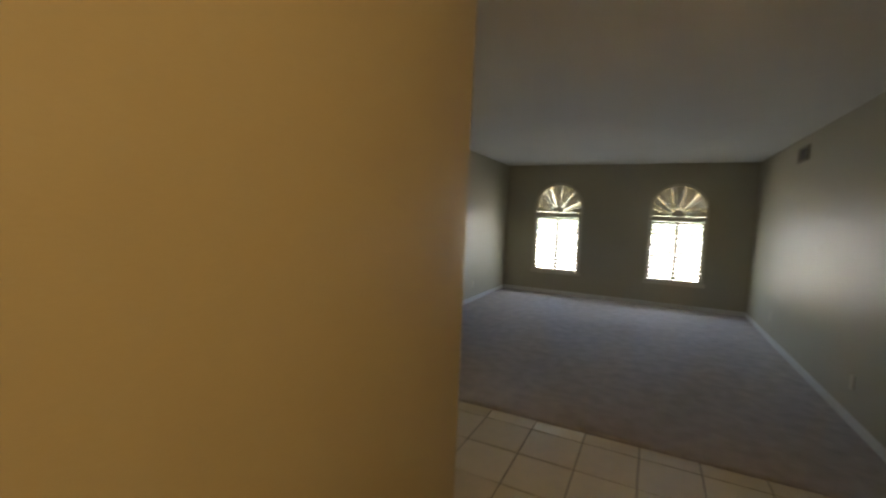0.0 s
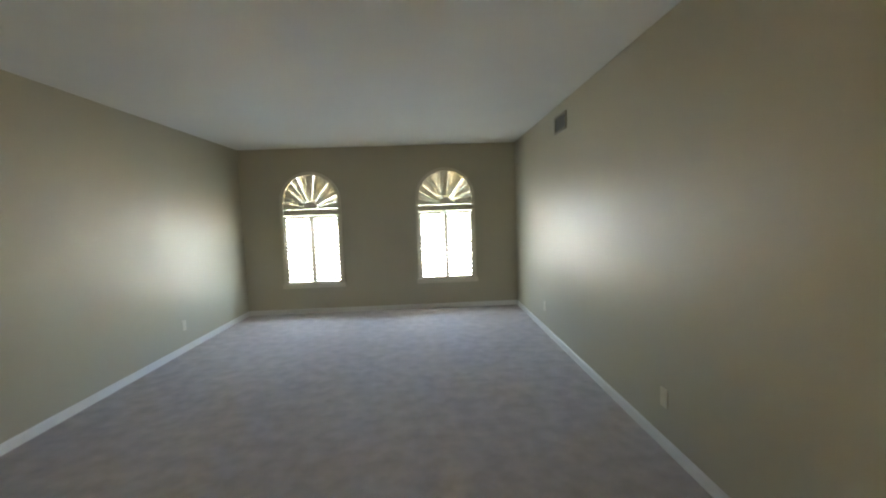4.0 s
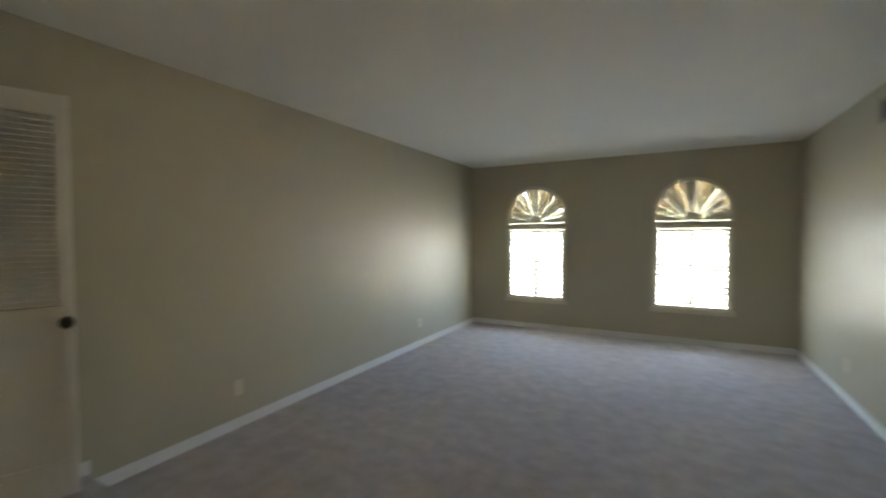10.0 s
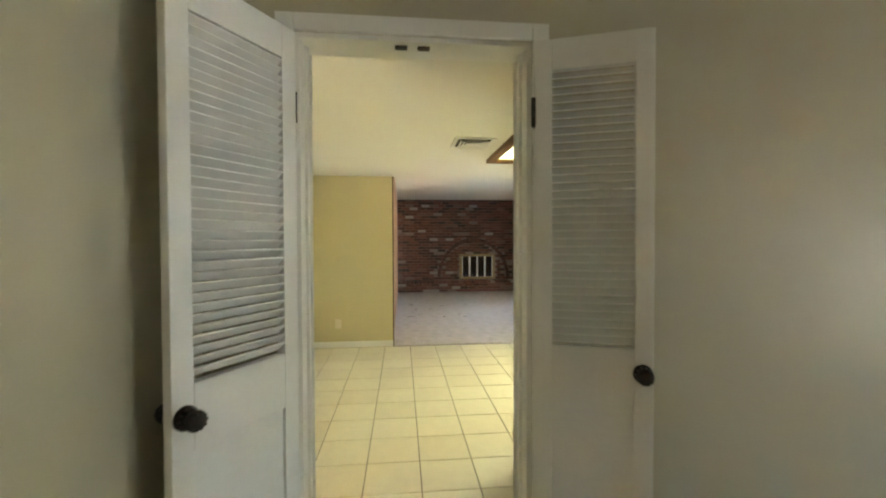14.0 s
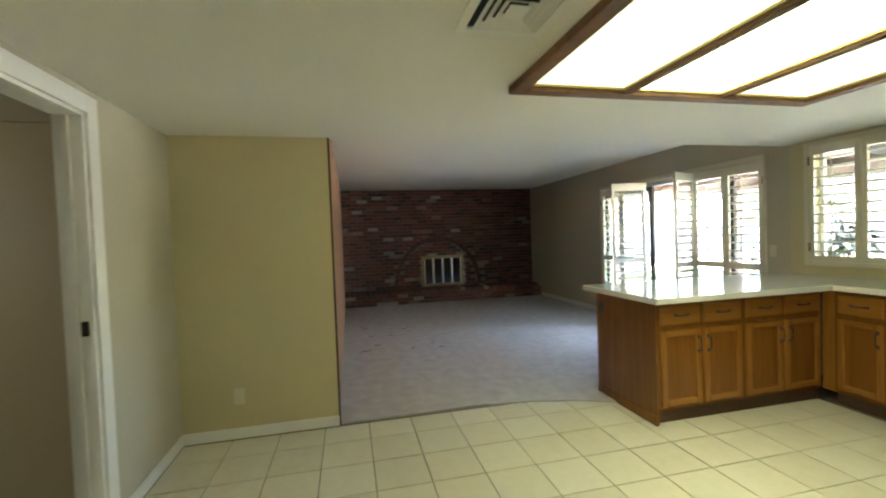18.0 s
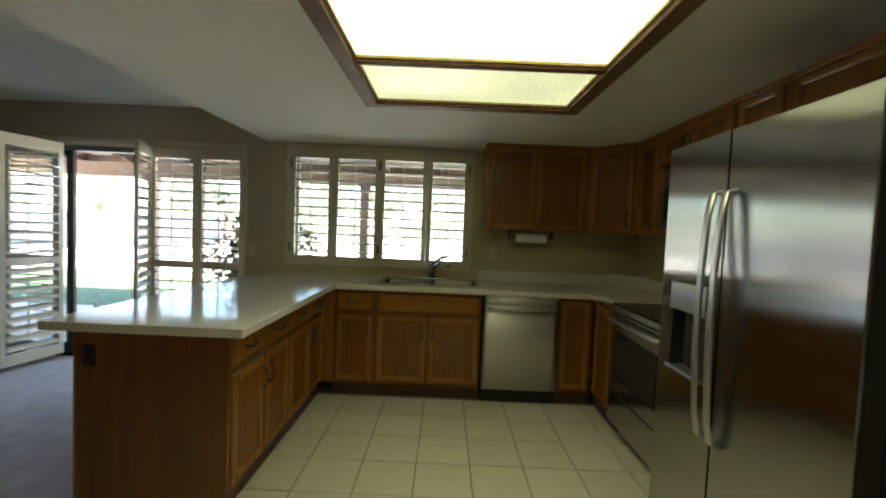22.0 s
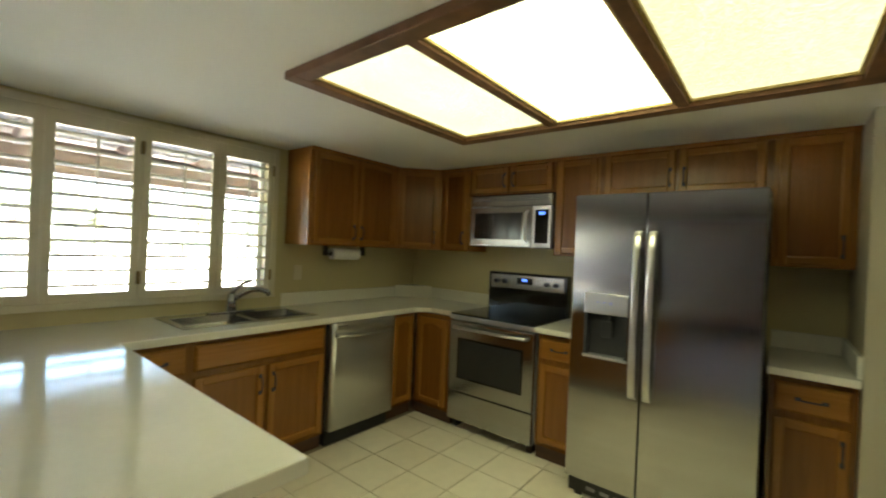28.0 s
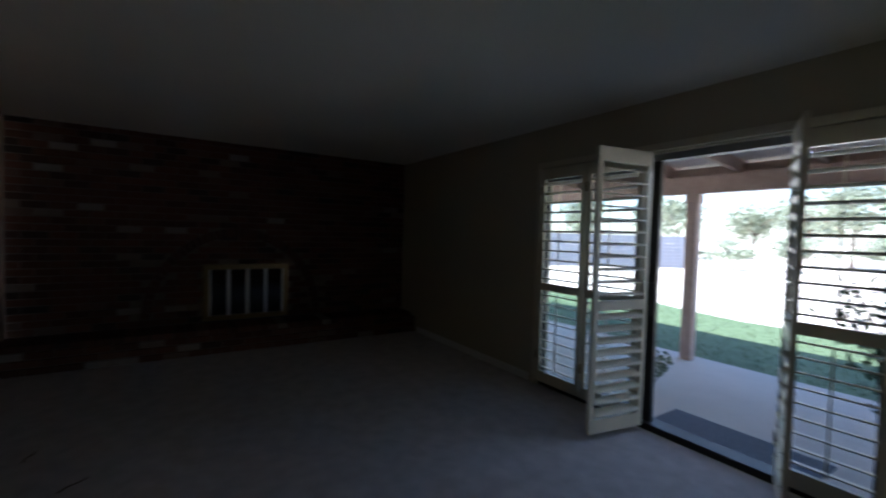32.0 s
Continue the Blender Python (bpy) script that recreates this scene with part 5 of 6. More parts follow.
for k in range(3):
    bx("indicator", (0.15 + k * 0.035, -0.0052, 1.155, 0.156 + k * 0.035, -0.0038, 1.161), DISPLAY, fd)
part("badge", box(bmesh.new(), 0.70, -0.0015, 1.69, 0.79, 0.0005, 1.705), CHROME, t)
for x in (0.05, FW - 0.09):
    bx("foot", (x, 0.03, 0.0, x + 0.04, 0.09, 0.03), BLACKP, t)

# range
t = thing("electric_range", "stainless steel electric range with a black glass top", "range", pose(-0.95, 2.692, 0, 0, 0, -90))
RW = 0.745
bx("body", (0.0, 0.03, 0.07, RW, 0.63, 0.90), GREYP, t)
part("storage_drawer", box(bmesh.new(), 0.004, -0.005, 0.075, RW - 0.004, 0.03, 0.295, 0.004), STEEL, t)
od = part("oven_door", box(bmesh.new(), 0.004, -0.010, 0.305, RW - 0.004, 0.03, 0.86, 0.006), STEEL, t)
part("window", box(bmesh.new(), 0.085, -0.014, 0.41, RW - 0.085, -0.009, 0.73, 0.002), BLACKM, od, "black glass oven window")
part("window_trim", box(bmesh.new(), 0.10, -0.0155, 0.425, RW - 0.10, -0.0139, 0.715, 0.0005), BLACKP, od)
bm = bmesh.new()
tube(bm, [(0.05, -0.010, 0.815), (0.06, -0.045, 0.815), (0.20, -0.055, 0.815), (RW - 0.20, -0.055, 0.815), (RW - 0.06, -0.045, 0.815), (RW - 0.05, -0.010, 0.815)], 0.012, 10)
part("handle", bm, STEEL_S, od, "satin steel bar handle", True)
part("front_strip", box(bmesh.new(), 0.0, -0.012, 0.87, RW, 0.03, 0.905, 0.006), STEEL_S, t)
part("cooktop", box(bmesh.new(), 0.0, -0.008, 0.905, RW, 0.56, 0.918, 0.004), BLACKM, t, "black ceramic glass cooktop")
RING = mat("burner_ring", (0.05, 0.05, 0.055), 0.25)
for x, y, r in ((0.19, 0.14, 0.10), (0.55, 0.14, 0.085), (0.19, 0.40, 0.075), (0.55, 0.40, 0.105)):
    bm = bmesh.new()
    rings = [[bm.verts.new((x + q * math.cos(k * math.pi / 20), y + q * math.sin(k * math.pi / 20), 0.9186)) for k in range(40)] for q in (r, r - 0.004)]
    for k in range(40):
        bm.faces.new((rings[0][k], rings[0][(k + 1) % 40], rings[1][(k + 1) % 40], rings[1][k]))
    part("burner_ring", bm, RING, t)
bg = part("backguard", box(bmesh.new(), 0.0, 0.54, 0.90, RW, 0.63, 1.245, 0.012), BLACKM, t, "black control backguard")
part("control_panel", box(bmesh.new(), 0.03, 0.533, 1.105, RW - 0.03, 0.541, 1.225, 0.003), STEEL, bg)
bx("display", (0.29, 0.5315, 1.15, 0.44, 0.5335, 1.205), BLACKM, bg)
bx("digits", (0.34, 0.5305, 1.175, 0.39, 0.5318, 1.195), DISPLAY, bg)
for x in (0.09, 0.17, 0.57, 0.65):
    bm = bmesh.new()
    rod(bm, (x, 0.533, 1.165), (x, 0.508, 1.165), 0.022, 0.018, 18)
    part("knob", bm, BLACKP, bg, "black control knob", True)
for x in (0.02, RW - 0.06):
    bx("foot", (x, 0.05, 0.0, x + 0.04, 0.58, 0.07), BLACKP, t)

# microwave above the range
t = thing("microwave", "stainless steel over-range microwave oven", "microwave", pose(-0.612, 2.78, 0, 0, 0, -90))
MW = 0.76
bx("body", (0.0, 0.03, 1.46, MW, 0.30, 1.893), BLACKP, t)
part("vent_strip", box(bmesh.new(), 0.0, 0.0, 1.80, MW, 0.03, 1.893, 0.004), STEEL, t)
for k in range(3):
    bx("vent_slot", (0.03, -0.0012, 1.845 + k * 0.013, MW - 0.03, 0.0005, 1.849 + k * 0.013), BLACKP, t)
md = part("door", box(bmesh.new(), 0.0, -0.008, 1.465, 0.60, 0.03, 1.797, 0.005), STEEL, t)
part("window", box(bmesh.new(), 0.05, -0.011, 1.525, 0.51, -0.007, 1.745, 0.002), BLACKM, md, "black glass window")
bm = bmesh.new()
tube(bm, [(0.56, -0.008, 1.51), (0.56, -0.04, 1.53), (0.56, -0.05, 1.63), (0.56, -0.04, 1.735), (0.56, -0.008, 1.755)], 0.012, 10)
part("handle", bm, STEEL_S, md, "curved satin steel handle", True)
part("control_panel", box(bmesh.new(), 0.602, -0.008, 1.465, MW, 0.03, 1.797, 0.005), STEEL_S, t)
bx("keypad", (0.625, -0.0095, 1.50, MW - 0.02, -0.0075, 1.765), BLACKM, t)
bx("digits", (0.655, -0.0105, 1.725, 0.71, -0.0092, 1.748), DISPLAY, t)

# paper towel roll under the wall cabinet
t = thing("paper_towel_holder", "white paper towel roll on a dark wall-cabinet bracket", "paper towel")
bm = bmesh.new()
rod(bm, (-1.60, 3.50, 1.345), (-1.22, 3.50, 1.345), 0.007)
for x in (-1.60, -1.22):
    box(bm, x - 0.006, 3.47, 1.33, x + 0.006, 3.53, 1.409)
part("bracket", bm, BRONZE, t)
bm = bmesh.new()
rod(bm, (-1.545, 3.50, 1.345), (-1.275, 3.50, 1.345), 0.047, seg=24)
part("roll", bm, PAPER, t)
for x in (-1.551, -1.273):
    part("core_end", rod(bmesh.new(), (x, 3.50, 1.345), (x + 0.004, 3.50, 1.345), 0.020, seg=16), BLACKP, t)
t = outlet(pose(-1.72, N, 1.18), "almond outlet on the wall above the worktop")


# ---- family room ----
# panelled south wall with grooves and a dark edge strip
x = W + 0.03
pt = thing("wall_panelling", "pinkish wood-panelled wall with dark grooves", "panelling", kind="structure")
widths = [0.12, 0.18, 0.10, 0.22, 0.14, 0.20]
i = 0
while x < EDGE - 0.13:
    w = min(widths[i % 6], EDGE - 0.125 - x)
    bx("board", (x, PS - 0.019, 0.0, x + w - 0.003, PS, FC), PANEL, pt)
    x, i = x + w, i + 1
struct(bx("trim_corner", (EDGE - 0.12, PS - 0.018, 0.0, EDGE - 0.022, PS, KC), PANEL), "panel edge at the corner", "trim")
struct(bx("trim_edge", (EDGE - 0.021, PS - 0.004, 0.0, EDGE + 0.004, PS + 0.012, KC), OAK_DARK), "dark wooden corner strip", "trim")
# carpet edge bar at the tiles
cbm = bmesh.new()
prism(cbm, [(-4.05, PS), (-3.85, PS), (-3.855, 0.45), (-3.80, 0.92), (-3.70, 1.28), (-3.58, 1.568), (-4.05, 1.568)], -0.006, 0.011, 0.004)
struct(part("carpet_edge", cbm, CARPET_M), "carpet edge where the tiles begin", "carpet")

# fireplace: hearth, arch and insert
AY, AR, AZ, AQ = 1.44, 1.0, 0.29, 1.13
hearth = thing("hearth", "raised red brick hearth along the whole wall", "hearth", kind="structure")
bx("core", (W + 0.005, PS + 0.005, 0.0, -9.335, N - 0.005, 0.225), MORTAR, hearth)
t = thing("fireplace_insert", "brass-framed fireplace insert with barred glass doors", "fireplace", pose(W, 1.05, 0.30, 0, 0, 90))
IW, IH = 0.97, 0.68
bx("firebox", (0.02, -0.005, 0.02, IW - 0.02, 0.035, IH - 0.02), BLACKP, t)
for d in ((0, 0, 0.065, IH), (IW - 0.065, 0, IW, IH), (0.065, IH - 0.065, IW - 0.065, IH), (0.065, 0, IW - 0.065, 0.06)):
    part("frame_bar", box(bmesh.new(), d[0], -0.05, d[1], d[2], 0.0, d[3], 0.006), BRASS, t)
for k in range(4):
    a = 0.065 + k * (IW - 0.13) / 4
    bx("glass_door", (a + 0.02, -0.022, 0.07, a + (IW - 0.13) / 4 - 0.02, -0.016, IH - 0.075), BLACKM, t)
for k in range(5):
    a = 0.065 + k * (IW - 0.13) / 4
    part("bar", box(bmesh.new(), a - 0.02, -0.038, 0.06, a + 0.02, -0.02, IH - 0.065, 0.005), STEEL_S, t, "pale metal upright bar")
part("base_lip", box(bmesh.new(), -0.02, -0.07, -0.015, IW + 0.02, 0.0, 0.0, 0.004), BLACKP, t)
# soot-dark scraps left on the carpet
rs = random.Random(4)
for k in range(11):
    x, y, a, l = rs.uniform(-7.6, -5.6), rs.uniform(-0.45, 0.75), rs.uniform(0, 180), rs.uniform(0.05, 0.16)
    bm = bmesh.new()
    tube(bm, [(-l / 2, 0, 0.006), (-l / 6, 0.006, 0.009), (l / 5, -0.005, 0.007), (l / 2, 0.004, 0.006)], 0.004, 6)
    o = part("debris_scrap", bm, BARK)
    o.matrix_basis = pose(x, y, 0.006, 0, 0, a)
    tagged(o, "small dark scrap of debris on the carpet", "debris", "carpet debris")

# ---- bathroom seen through its door ----
t = thing("vanity", "oak bathroom vanity with a cream top", "vanity")
bx("body", (9.0, 1.16, 0.0, 10.15, 1.745, 0.78), OAK_V, t)
part("top", box(bmesh.new(), 8.98, 1.12, 0.78, 10.20, 1.748, 0.82, 0.006), COUNTER, t)
part("backsplash", box(bmesh.new(), 10.18, 1.14, 0.82, 10.20, 1.748, 0.92, 0.003), COUNTER, t)
for k in range(3):
    front(t, "drawer_front", pose(9.02 + k * 0.375, 1.16, 0.60), 0.36, 0.15, True)
    front(t, "door", pose(9.02 + k * 0.375, 1.16, 0.10), 0.36, 0.48, False, (0.32, 0.40))
t = thing("towel_holder", "wooden towel ring on the bathroom wall", "towel holder", pose(10.62, 1.24, 1.27, 0, 0, -90))
bm = bmesh.new()
for d in ((-0.11, 0.07, 0.11, 0.10), (-0.11, -0.07, 0.11, -0.05), (-0.11, -0.05, -0.09, 0.07), (0.09, -0.05, 0.11, 0.07)):
    box(bm, d[0], -0.03, d[1], d[2], -0.001, d[3], 0.004)
part("frame", bm, OAK_H, t)
shutter(pose(11.385, 0.98, 0.85, 0, 0, -90), 0.36, 1.10, [], "cream louvred shutter in the bathroom window", pitch=0.07, rod_on=False)
AB = (-0.1, 1.02, 1.45, 1.98)       # arched opening: sides, spring line and crown
ah = bmesh.new()
slab(ah, "x", 10.62, 10.70, -0.18, 1.75, -0.05, HC, [(AB[0], AB[1], -0.1, HC)])
for i in range(18):
    arc = [(AB[0] + AB[1]) / 2 - (AB[1] - AB[0]) / 2 * math.cos(math.pi * k / 18) for k in (i, i + 1)]
    crown = [AB[2] + (AB[3] - AB[2]) * math.sin(math.pi * k / 18) for k in (i, i + 1)]
    q = [(arc[0], crown[0]), (arc[1], crown[1]), (arc[1], HC), (arc[0], HC)]
    f, g = [[ah.verts.new((x, y, z)) for y, z in q] for x in (10.62, 10.70)]
    ah.faces.new(f)
    ah.faces.new(g[::-1])
    ah.faces.new((f[0], g[0], g[1], f[1]))
bmesh.ops.remove_doubles(ah, verts=list(ah.verts), dist=1e-4)
struct(part("wall_bath_arch", ah, PAINT_Y), "yellow partition with an arched opening in the bathroom", "wall")
area_lamp("bathroom_window_light", (11.9, 0.8, 1.5), (9, 0.8, 1.2), 0.7, 1.4, 2.4, (0.95, 0.97, 1.0))

# ---- outdoors ----
G = -0.13
def sheet(name, pts, z, material, label, category):
    bm = bmesh.new()
    bm.faces.new([bm.verts.new((x, y, z)) for x, y in pts])
    return struct(part(name, bm, material), label, category)


sheet("ground", [(-400, -400), (400, -400), (400, 500), (-400, 500)], G - 0.06, SAND, "pale sunlit gravel yard", "ground")
struct(part("patio", box(bmesh.new(), -11.5, N + 0.18, G - 0.1, -0.25, 6.65, G, 0.01), CONCRETE), "pale concrete patio slab", "patio")
lb = bmesh.new()
edge = [(-14 + 1.25 * i, 10.9 + 0.55 * math.sin(i * 0.9) - 0.04 * i) for i in range(9)]
prism(lb, [(-14, 6.66), (-3.4, 6.66), *[(x, y) for x, y in edge[::-1]]], G - 0.1, G - 0.01)
struct(part("lawn", lb, GRASS), "green lawn with a curved edge", "lawn")
rg = random.Random(11)
bl = bmesh.new()
for i in range(5000):
    x, y = rg.uniform(-13.5, -4.2), rg.uniform(6.7, 10.4)
    h, a = rg.uniform(0.02, 0.05), rg.uniform(0, 6.28)
    u, v = 0.006 * math.cos(a), 0.0068 * math.sin(a)
    bl.faces.new([bl.verts.new(p) for p in ((x - u, y - v, G - 0.01), (x + u, y + v, G - 0.01), (x + rg.uniform(-.02, .02), y + rg.uniform(-.02, .02), G - 0.01 + h))])
tagged(part("grass_blades", bl, GRASS), "short green grass blades", "grass", kind="stuff")
# patio cover
t = thing("patio_cover", "red-brown timber patio cover on posts", "patio cover")
for x in (-6.86, -3.48, -10.3, -0.55):
    p = part("post", box(bmesh.new(), x - 0.065, 6.335, G, x + 0.065, 6.465, 2.02, 0.006), REDWOOD, t)
    part("knee_block", box(bmesh.new(), x - 0.08, 6.32, 1.90, x + 0.08, 6.48, 2.02, 0.008), REDWOOD, p)
part("beam", box(bmesh.new(), -11.5, 6.33, 2.02, -0.25, 6.47, 2.24, 0.006), REDWOOD, t)
part("fascia", box(bmesh.new(), -11.5, 6.475, 2.04, -0.25, 6.51, 2.36, 0.004), REDWOOD, t)
for k in range(14):
    x = -11.3 + k * 0.82
    bm = bmesh.new()
    box(bm, -0.025, 0, -0.14, 0.025, 3.12, 0, 0, pose(x, N + 0.19, 2.62, -5.0, 0, 0))
    part("rafter", bm, REDWOOD, t)
for k in range(22):
    bm = bmesh.new()
    box(bm, -11.5, k * 0.145, 0.002, -0.25, k * 0.145 + 0.143, 0.024, 0, pose(0, N + 0.19, 2.62, -5.0, 0, 0))
    part("deck_board", bm, PATIO_BOARD_GLARE, t)
t = thing("door_mat", "dark blue-grey door mat on the patio", "door mat")
bm = bmesh.new()
box(bm, -6.05, 4.0, G, -4.95, 4.62, G + 0.015, 0.006)
part("mat_body", bm, MATM, t)
# yard wall of blocks, running away from the house
t = thing("yard_wall", "grey concrete block yard wall with bluish shade in its colour", "wall", pose(-16.3, 26.0, 0, 0, 0, 62.4), kind="structure")
for r in range(9):
    bx("block_course", (-26, 0, G - 0.05 + r * 0.2, 0, 0.2, G - 0.05 + r * 0.2 + 0.192), BLOCK_SHADED, t)


def leaves(bm, c, rad, n, rs, size):
    """Loose leaves round c, thinning outwards, each a folded blade."""
    for _ in range(n):
        d = Vector((rs.gauss(0, 1), rs.gauss(0, 1), rs.gauss(0, 1))).normalized() * (rs.random() ** 0.45)
        p = Vector(c) + Vector((d.x * rad[0], d.y * rad[1], d.z * rad[2]))
        q = Euler((rs.uniform(0, 6.28), rs.uniform(0, 6.28), rs.uniform(0, 6.28))).to_matrix()
        s = size * rs.uniform(0.6, 1.3)
        v = [bm.verts.new(p + q @ Vector(o)) for o in ((0, -s, 0), (s * 0.4, 0, s * 0.12), (0, s, 0), (-s * 0.4, 0, s * 0.12))]
        bm.faces.new((v[0], v[1], v[2]))
        bm.faces.new((v[0], v[2], v[3]))


def tree(name, x, y, h, r, seed, label, n=1500, size=0.10, trunk=0.12):
    rs = random.Random(seed)
    t = thing(name, label, "tree" if name == "tree" else "shrub", pose(x, y, G - 0.06))
    bm = bmesh.new()
    rod(bm, (0, 0, 0), (0.05, 0, h * 0.5), trunk, trunk * 0.6, 8)
    for k in range(7):
        a, z = k * 2.4, h * rs.uniform(0.35, 0.5)
        tube(bm, [(0.03, 0, z), (0.3 * r * math.cos(a), 0.3 * r * math.sin(a), z + 0.2 * h), (0.7 * r * math.cos(a), 0.7 * r * math.sin(a), z + 0.33 * h)], trunk * 0.3, 6)
    part("trunk", bm, BARK, t)
    bm = bmesh.new()
    for k in range(12):
        a, q = rs.uniform(0, 6.28), rs.uniform(0.1, 0.75)
        leaves(bm, (q * r * math.cos(a), q * r * math.sin(a), h * rs.uniform(0.5, 0.95)), (r * 0.42, r * 0.42, h * 0.17), n // 12, rs, size)
    part("crown", bm, LEAF_PALE_GLARE, t)
    return t


rs = random.Random(31)
for k in range(15):
    x = -42 + k * 4.2
    tree("tree", x, 38 + rs.uniform(-3, 8), rs.uniform(4.6, 6.6), rs.uniform(2.8, 3.6), 20 + k, "leafy green tree far beyond the yard, sun glare in its colour", 1100, 0.25, 0.14)
for k in range(9):
    tree("shrub", -15 + k * 2.6, 27 + rs.uniform(-1.5, 4), rs.uniform(1.3, 2.0), rs.uniform(1.3, 1.9), 50 + k, "low green shrub at the end of the yard", 900, 0.13, 0.04)
# palm behind the yard wall
t = thing("palm_tree", "tall palm behind the yard wall", "palm", pose(-22.5, 38, G - 0.06))
bm = bmesh.new()
tube(bm, [(0, 0, 0), (0.1, 0, 1.5), (0.12, 0, 3.2)], 0.2, 8)
part("trunk", bm, BARK, t)
for k in range(16):
    a, up = k * 2.4, 0.9 - 1.3 * (k / 16)
    bm = bmesh.new()
    ax = [Vector((0.12 + 2.0 * f * math.cos(a), 2.0 * f * math.sin(a), 3.2 + 1.6 * f * up - 1.1 * f * f)) for f in (0, 0.25, 0.5, 0.75, 1.0)]
    side = Vector((-math.sin(a), math.cos(a), 0))
    for p, q in zip(ax, ax[1:]):
        for s in (-1, 1):
            for e in range(3):
                c = p.lerp(q, e / 3)
                bm.faces.new([bm.verts.new(v) for v in (c, c + (q - p) * 0.2, c + (q - p) * 0.5 + side * s * 0.42 - Vector((0, 0, 0.12)))])
    part("frond", bm, LEAF_PALE_GLARE, t)
# bush beside the patio door, with separate branches
rs = random.Random(7)
t = thing("bush", "leafy dark bush growing beside the patio door", "shrub", pose(-4.45, 4.66, G))
bm = bmesh.new()
tips = []
for k in range(26):
    a, l = rs.uniform(0, 6.28), rs.uniform(0.7, 1.75)
    sp = rs.uniform(0.15, 0.62)
    tip = (sp * math.cos(a) + 0.18 * (l - 0.9), sp * 0.6 * math.sin(a), l)
    tube(bm, [(0.04 * math.cos(a), 0.04 * math.sin(a), 0), (tip[0] * 0.35, tip[1] * 0.35, l * 0.5), tip], 0.008, 6)
    tips.append(tip)
part("stems", bm, BARK, t)
bm = bmesh.new()
for tip in tips:
    for f in (0.35, 0.55, 0.72, 0.88, 1.0):
        leaves(bm, (tip[0] * f, tip[1] * f, tip[2] * f), (0.16, 0.14, 0.12), 26, rs, 0.036)
part("foliage", bm, LEAF_D, t)
t = thing("oleander", "slender dark-leaved shrub outside the kitchen window", "shrub", pose(-3.92, 4.65, G))
bm, tips = bmesh.new(), []
for k in range(9):
    a, l = k * 0.7, rs.uniform(1.0, 1.55)
    tip = (0.20 * math.cos(a), 0.14 * math.sin(a), l)
    tube(bm, [(0, 0, 0), (tip[0] * 0.3, tip[1] * 0.3, l * 0.5), tip], 0.007, 6)
    tips.append(tip)
part("stems", bm, BARK, t)
bm = bmesh.new()
for tip in tips:
    for f in (0.6, 0.75, 0.9, 1.0):
        leaves(bm, (tip[0] * f, tip[1] * f, tip[2] * f), (0.11, 0.10, 0.10), 11, rs, 0.045)
part("foliage", bm, LEAF_D, t)
t = thing("potted_shoot", "light green leafy shoot beside the patio door", "plant", pose(-6.55, 5.1, G))
bm = bmesh.new()
for k in range(6):
    a = k * 1.05
    tube(bm, [(0, 0, 0), (0.08 * math.cos(a), 0.08 * math.sin(a), 0.14), (0.13 * math.cos(a), 0.13 * math.sin(a), 0.24)], 0.004, 6)
part("stems", bm, BARK, t)
bm = bmesh.new()
for k in range(6):
    a = k * 1.05
    leaves(bm, (0.10 * math.cos(a), 0.10 * math.sin(a), 0.22), (0.11, 0.10, 0.15), 15, rs, 0.048)
part("foliage", bm, LEAF_PALE_GLARE, t)
# roof that closes the house from above
struct(bx("roof", (W - 0.6, -5.0, 2.72, 12.4, N + 0.2, 2.85), STUCCO), "flat roof slab over the house", "roof")
struct(bx("roof_living", (-0.2, N + 0.2, 2.62, E + 0.3, LN + 0.5, 2.75), STUCCO), "roof over the living room", "roof")


# ---- bricks of the fireplace wall and hearth ----
BL, BH, JT = 0.205, 0.064, 0.011
bm = bmesh.new()
box(bm, 0, 0, 0, 0.03, BL, BH, 0.004)
brick_me = bpy.data.meshes.new("brick")
bm.to_mesh(brick_me)
bm.free()
brick_me.materials.append(BRICK)
fw_ = thing("wall_west", "red brick fireplace wall with some whitened bricks", "wall", kind="structure")
rb = random.Random(2)
far = bmesh.new()


def in_arch(y, z):
    """Where a brick lies in the arch ring (1), inside it (2), or outside (0)."""
    d = math.hypot((y - AY) / AR, (z - AZ) / (AR * AQ))
    return 1 if 0.90 < d < 1.0 and z > AZ - 0.05 else 2 if d <= 0.90 and z > AZ - 0.05 else 0


count = 0
rows = int((FC - AZ) / (BH + JT))
for r in range(rows + 1):
    z = AZ + r * (BH + JT)
    y = PS + 0.003 - (BL / 2 if r % 2 else 0)
    while y < N - 0.01:
        a, b = max(y, PS + 0.003), min(y + BL, N - 0.003)
        y += BL + JT
        if b - a < 0.03 or z + BH > FC + 0.03:
            continue
        c = ((a + b) / 2, z + BH / 2)
        if in_arch(*c) == 1 or (1.06 < c[0] < 2.0 and c[1] < 0.95):
            continue
        out = rb.uniform(-0.004, 0.006) + (-0.02 if in_arch(*c) == 2 else 0)
        near = 0.3 < c[1] < 1.55 and -0.3 < c[0] < 3.2
        if near and count < 250 and b - a > BL - 0.005:
            o = new("brick", brick_me)
            o.parent = fw_
            o.matrix_basis = pose(W - 0.022 + out, a, z)
            count += 1
        else:
            box(far, W - 0.022 + out, a, z, W + 0.008 + out, b, min(z + BH, FC - 0.002))
ring_n = 44
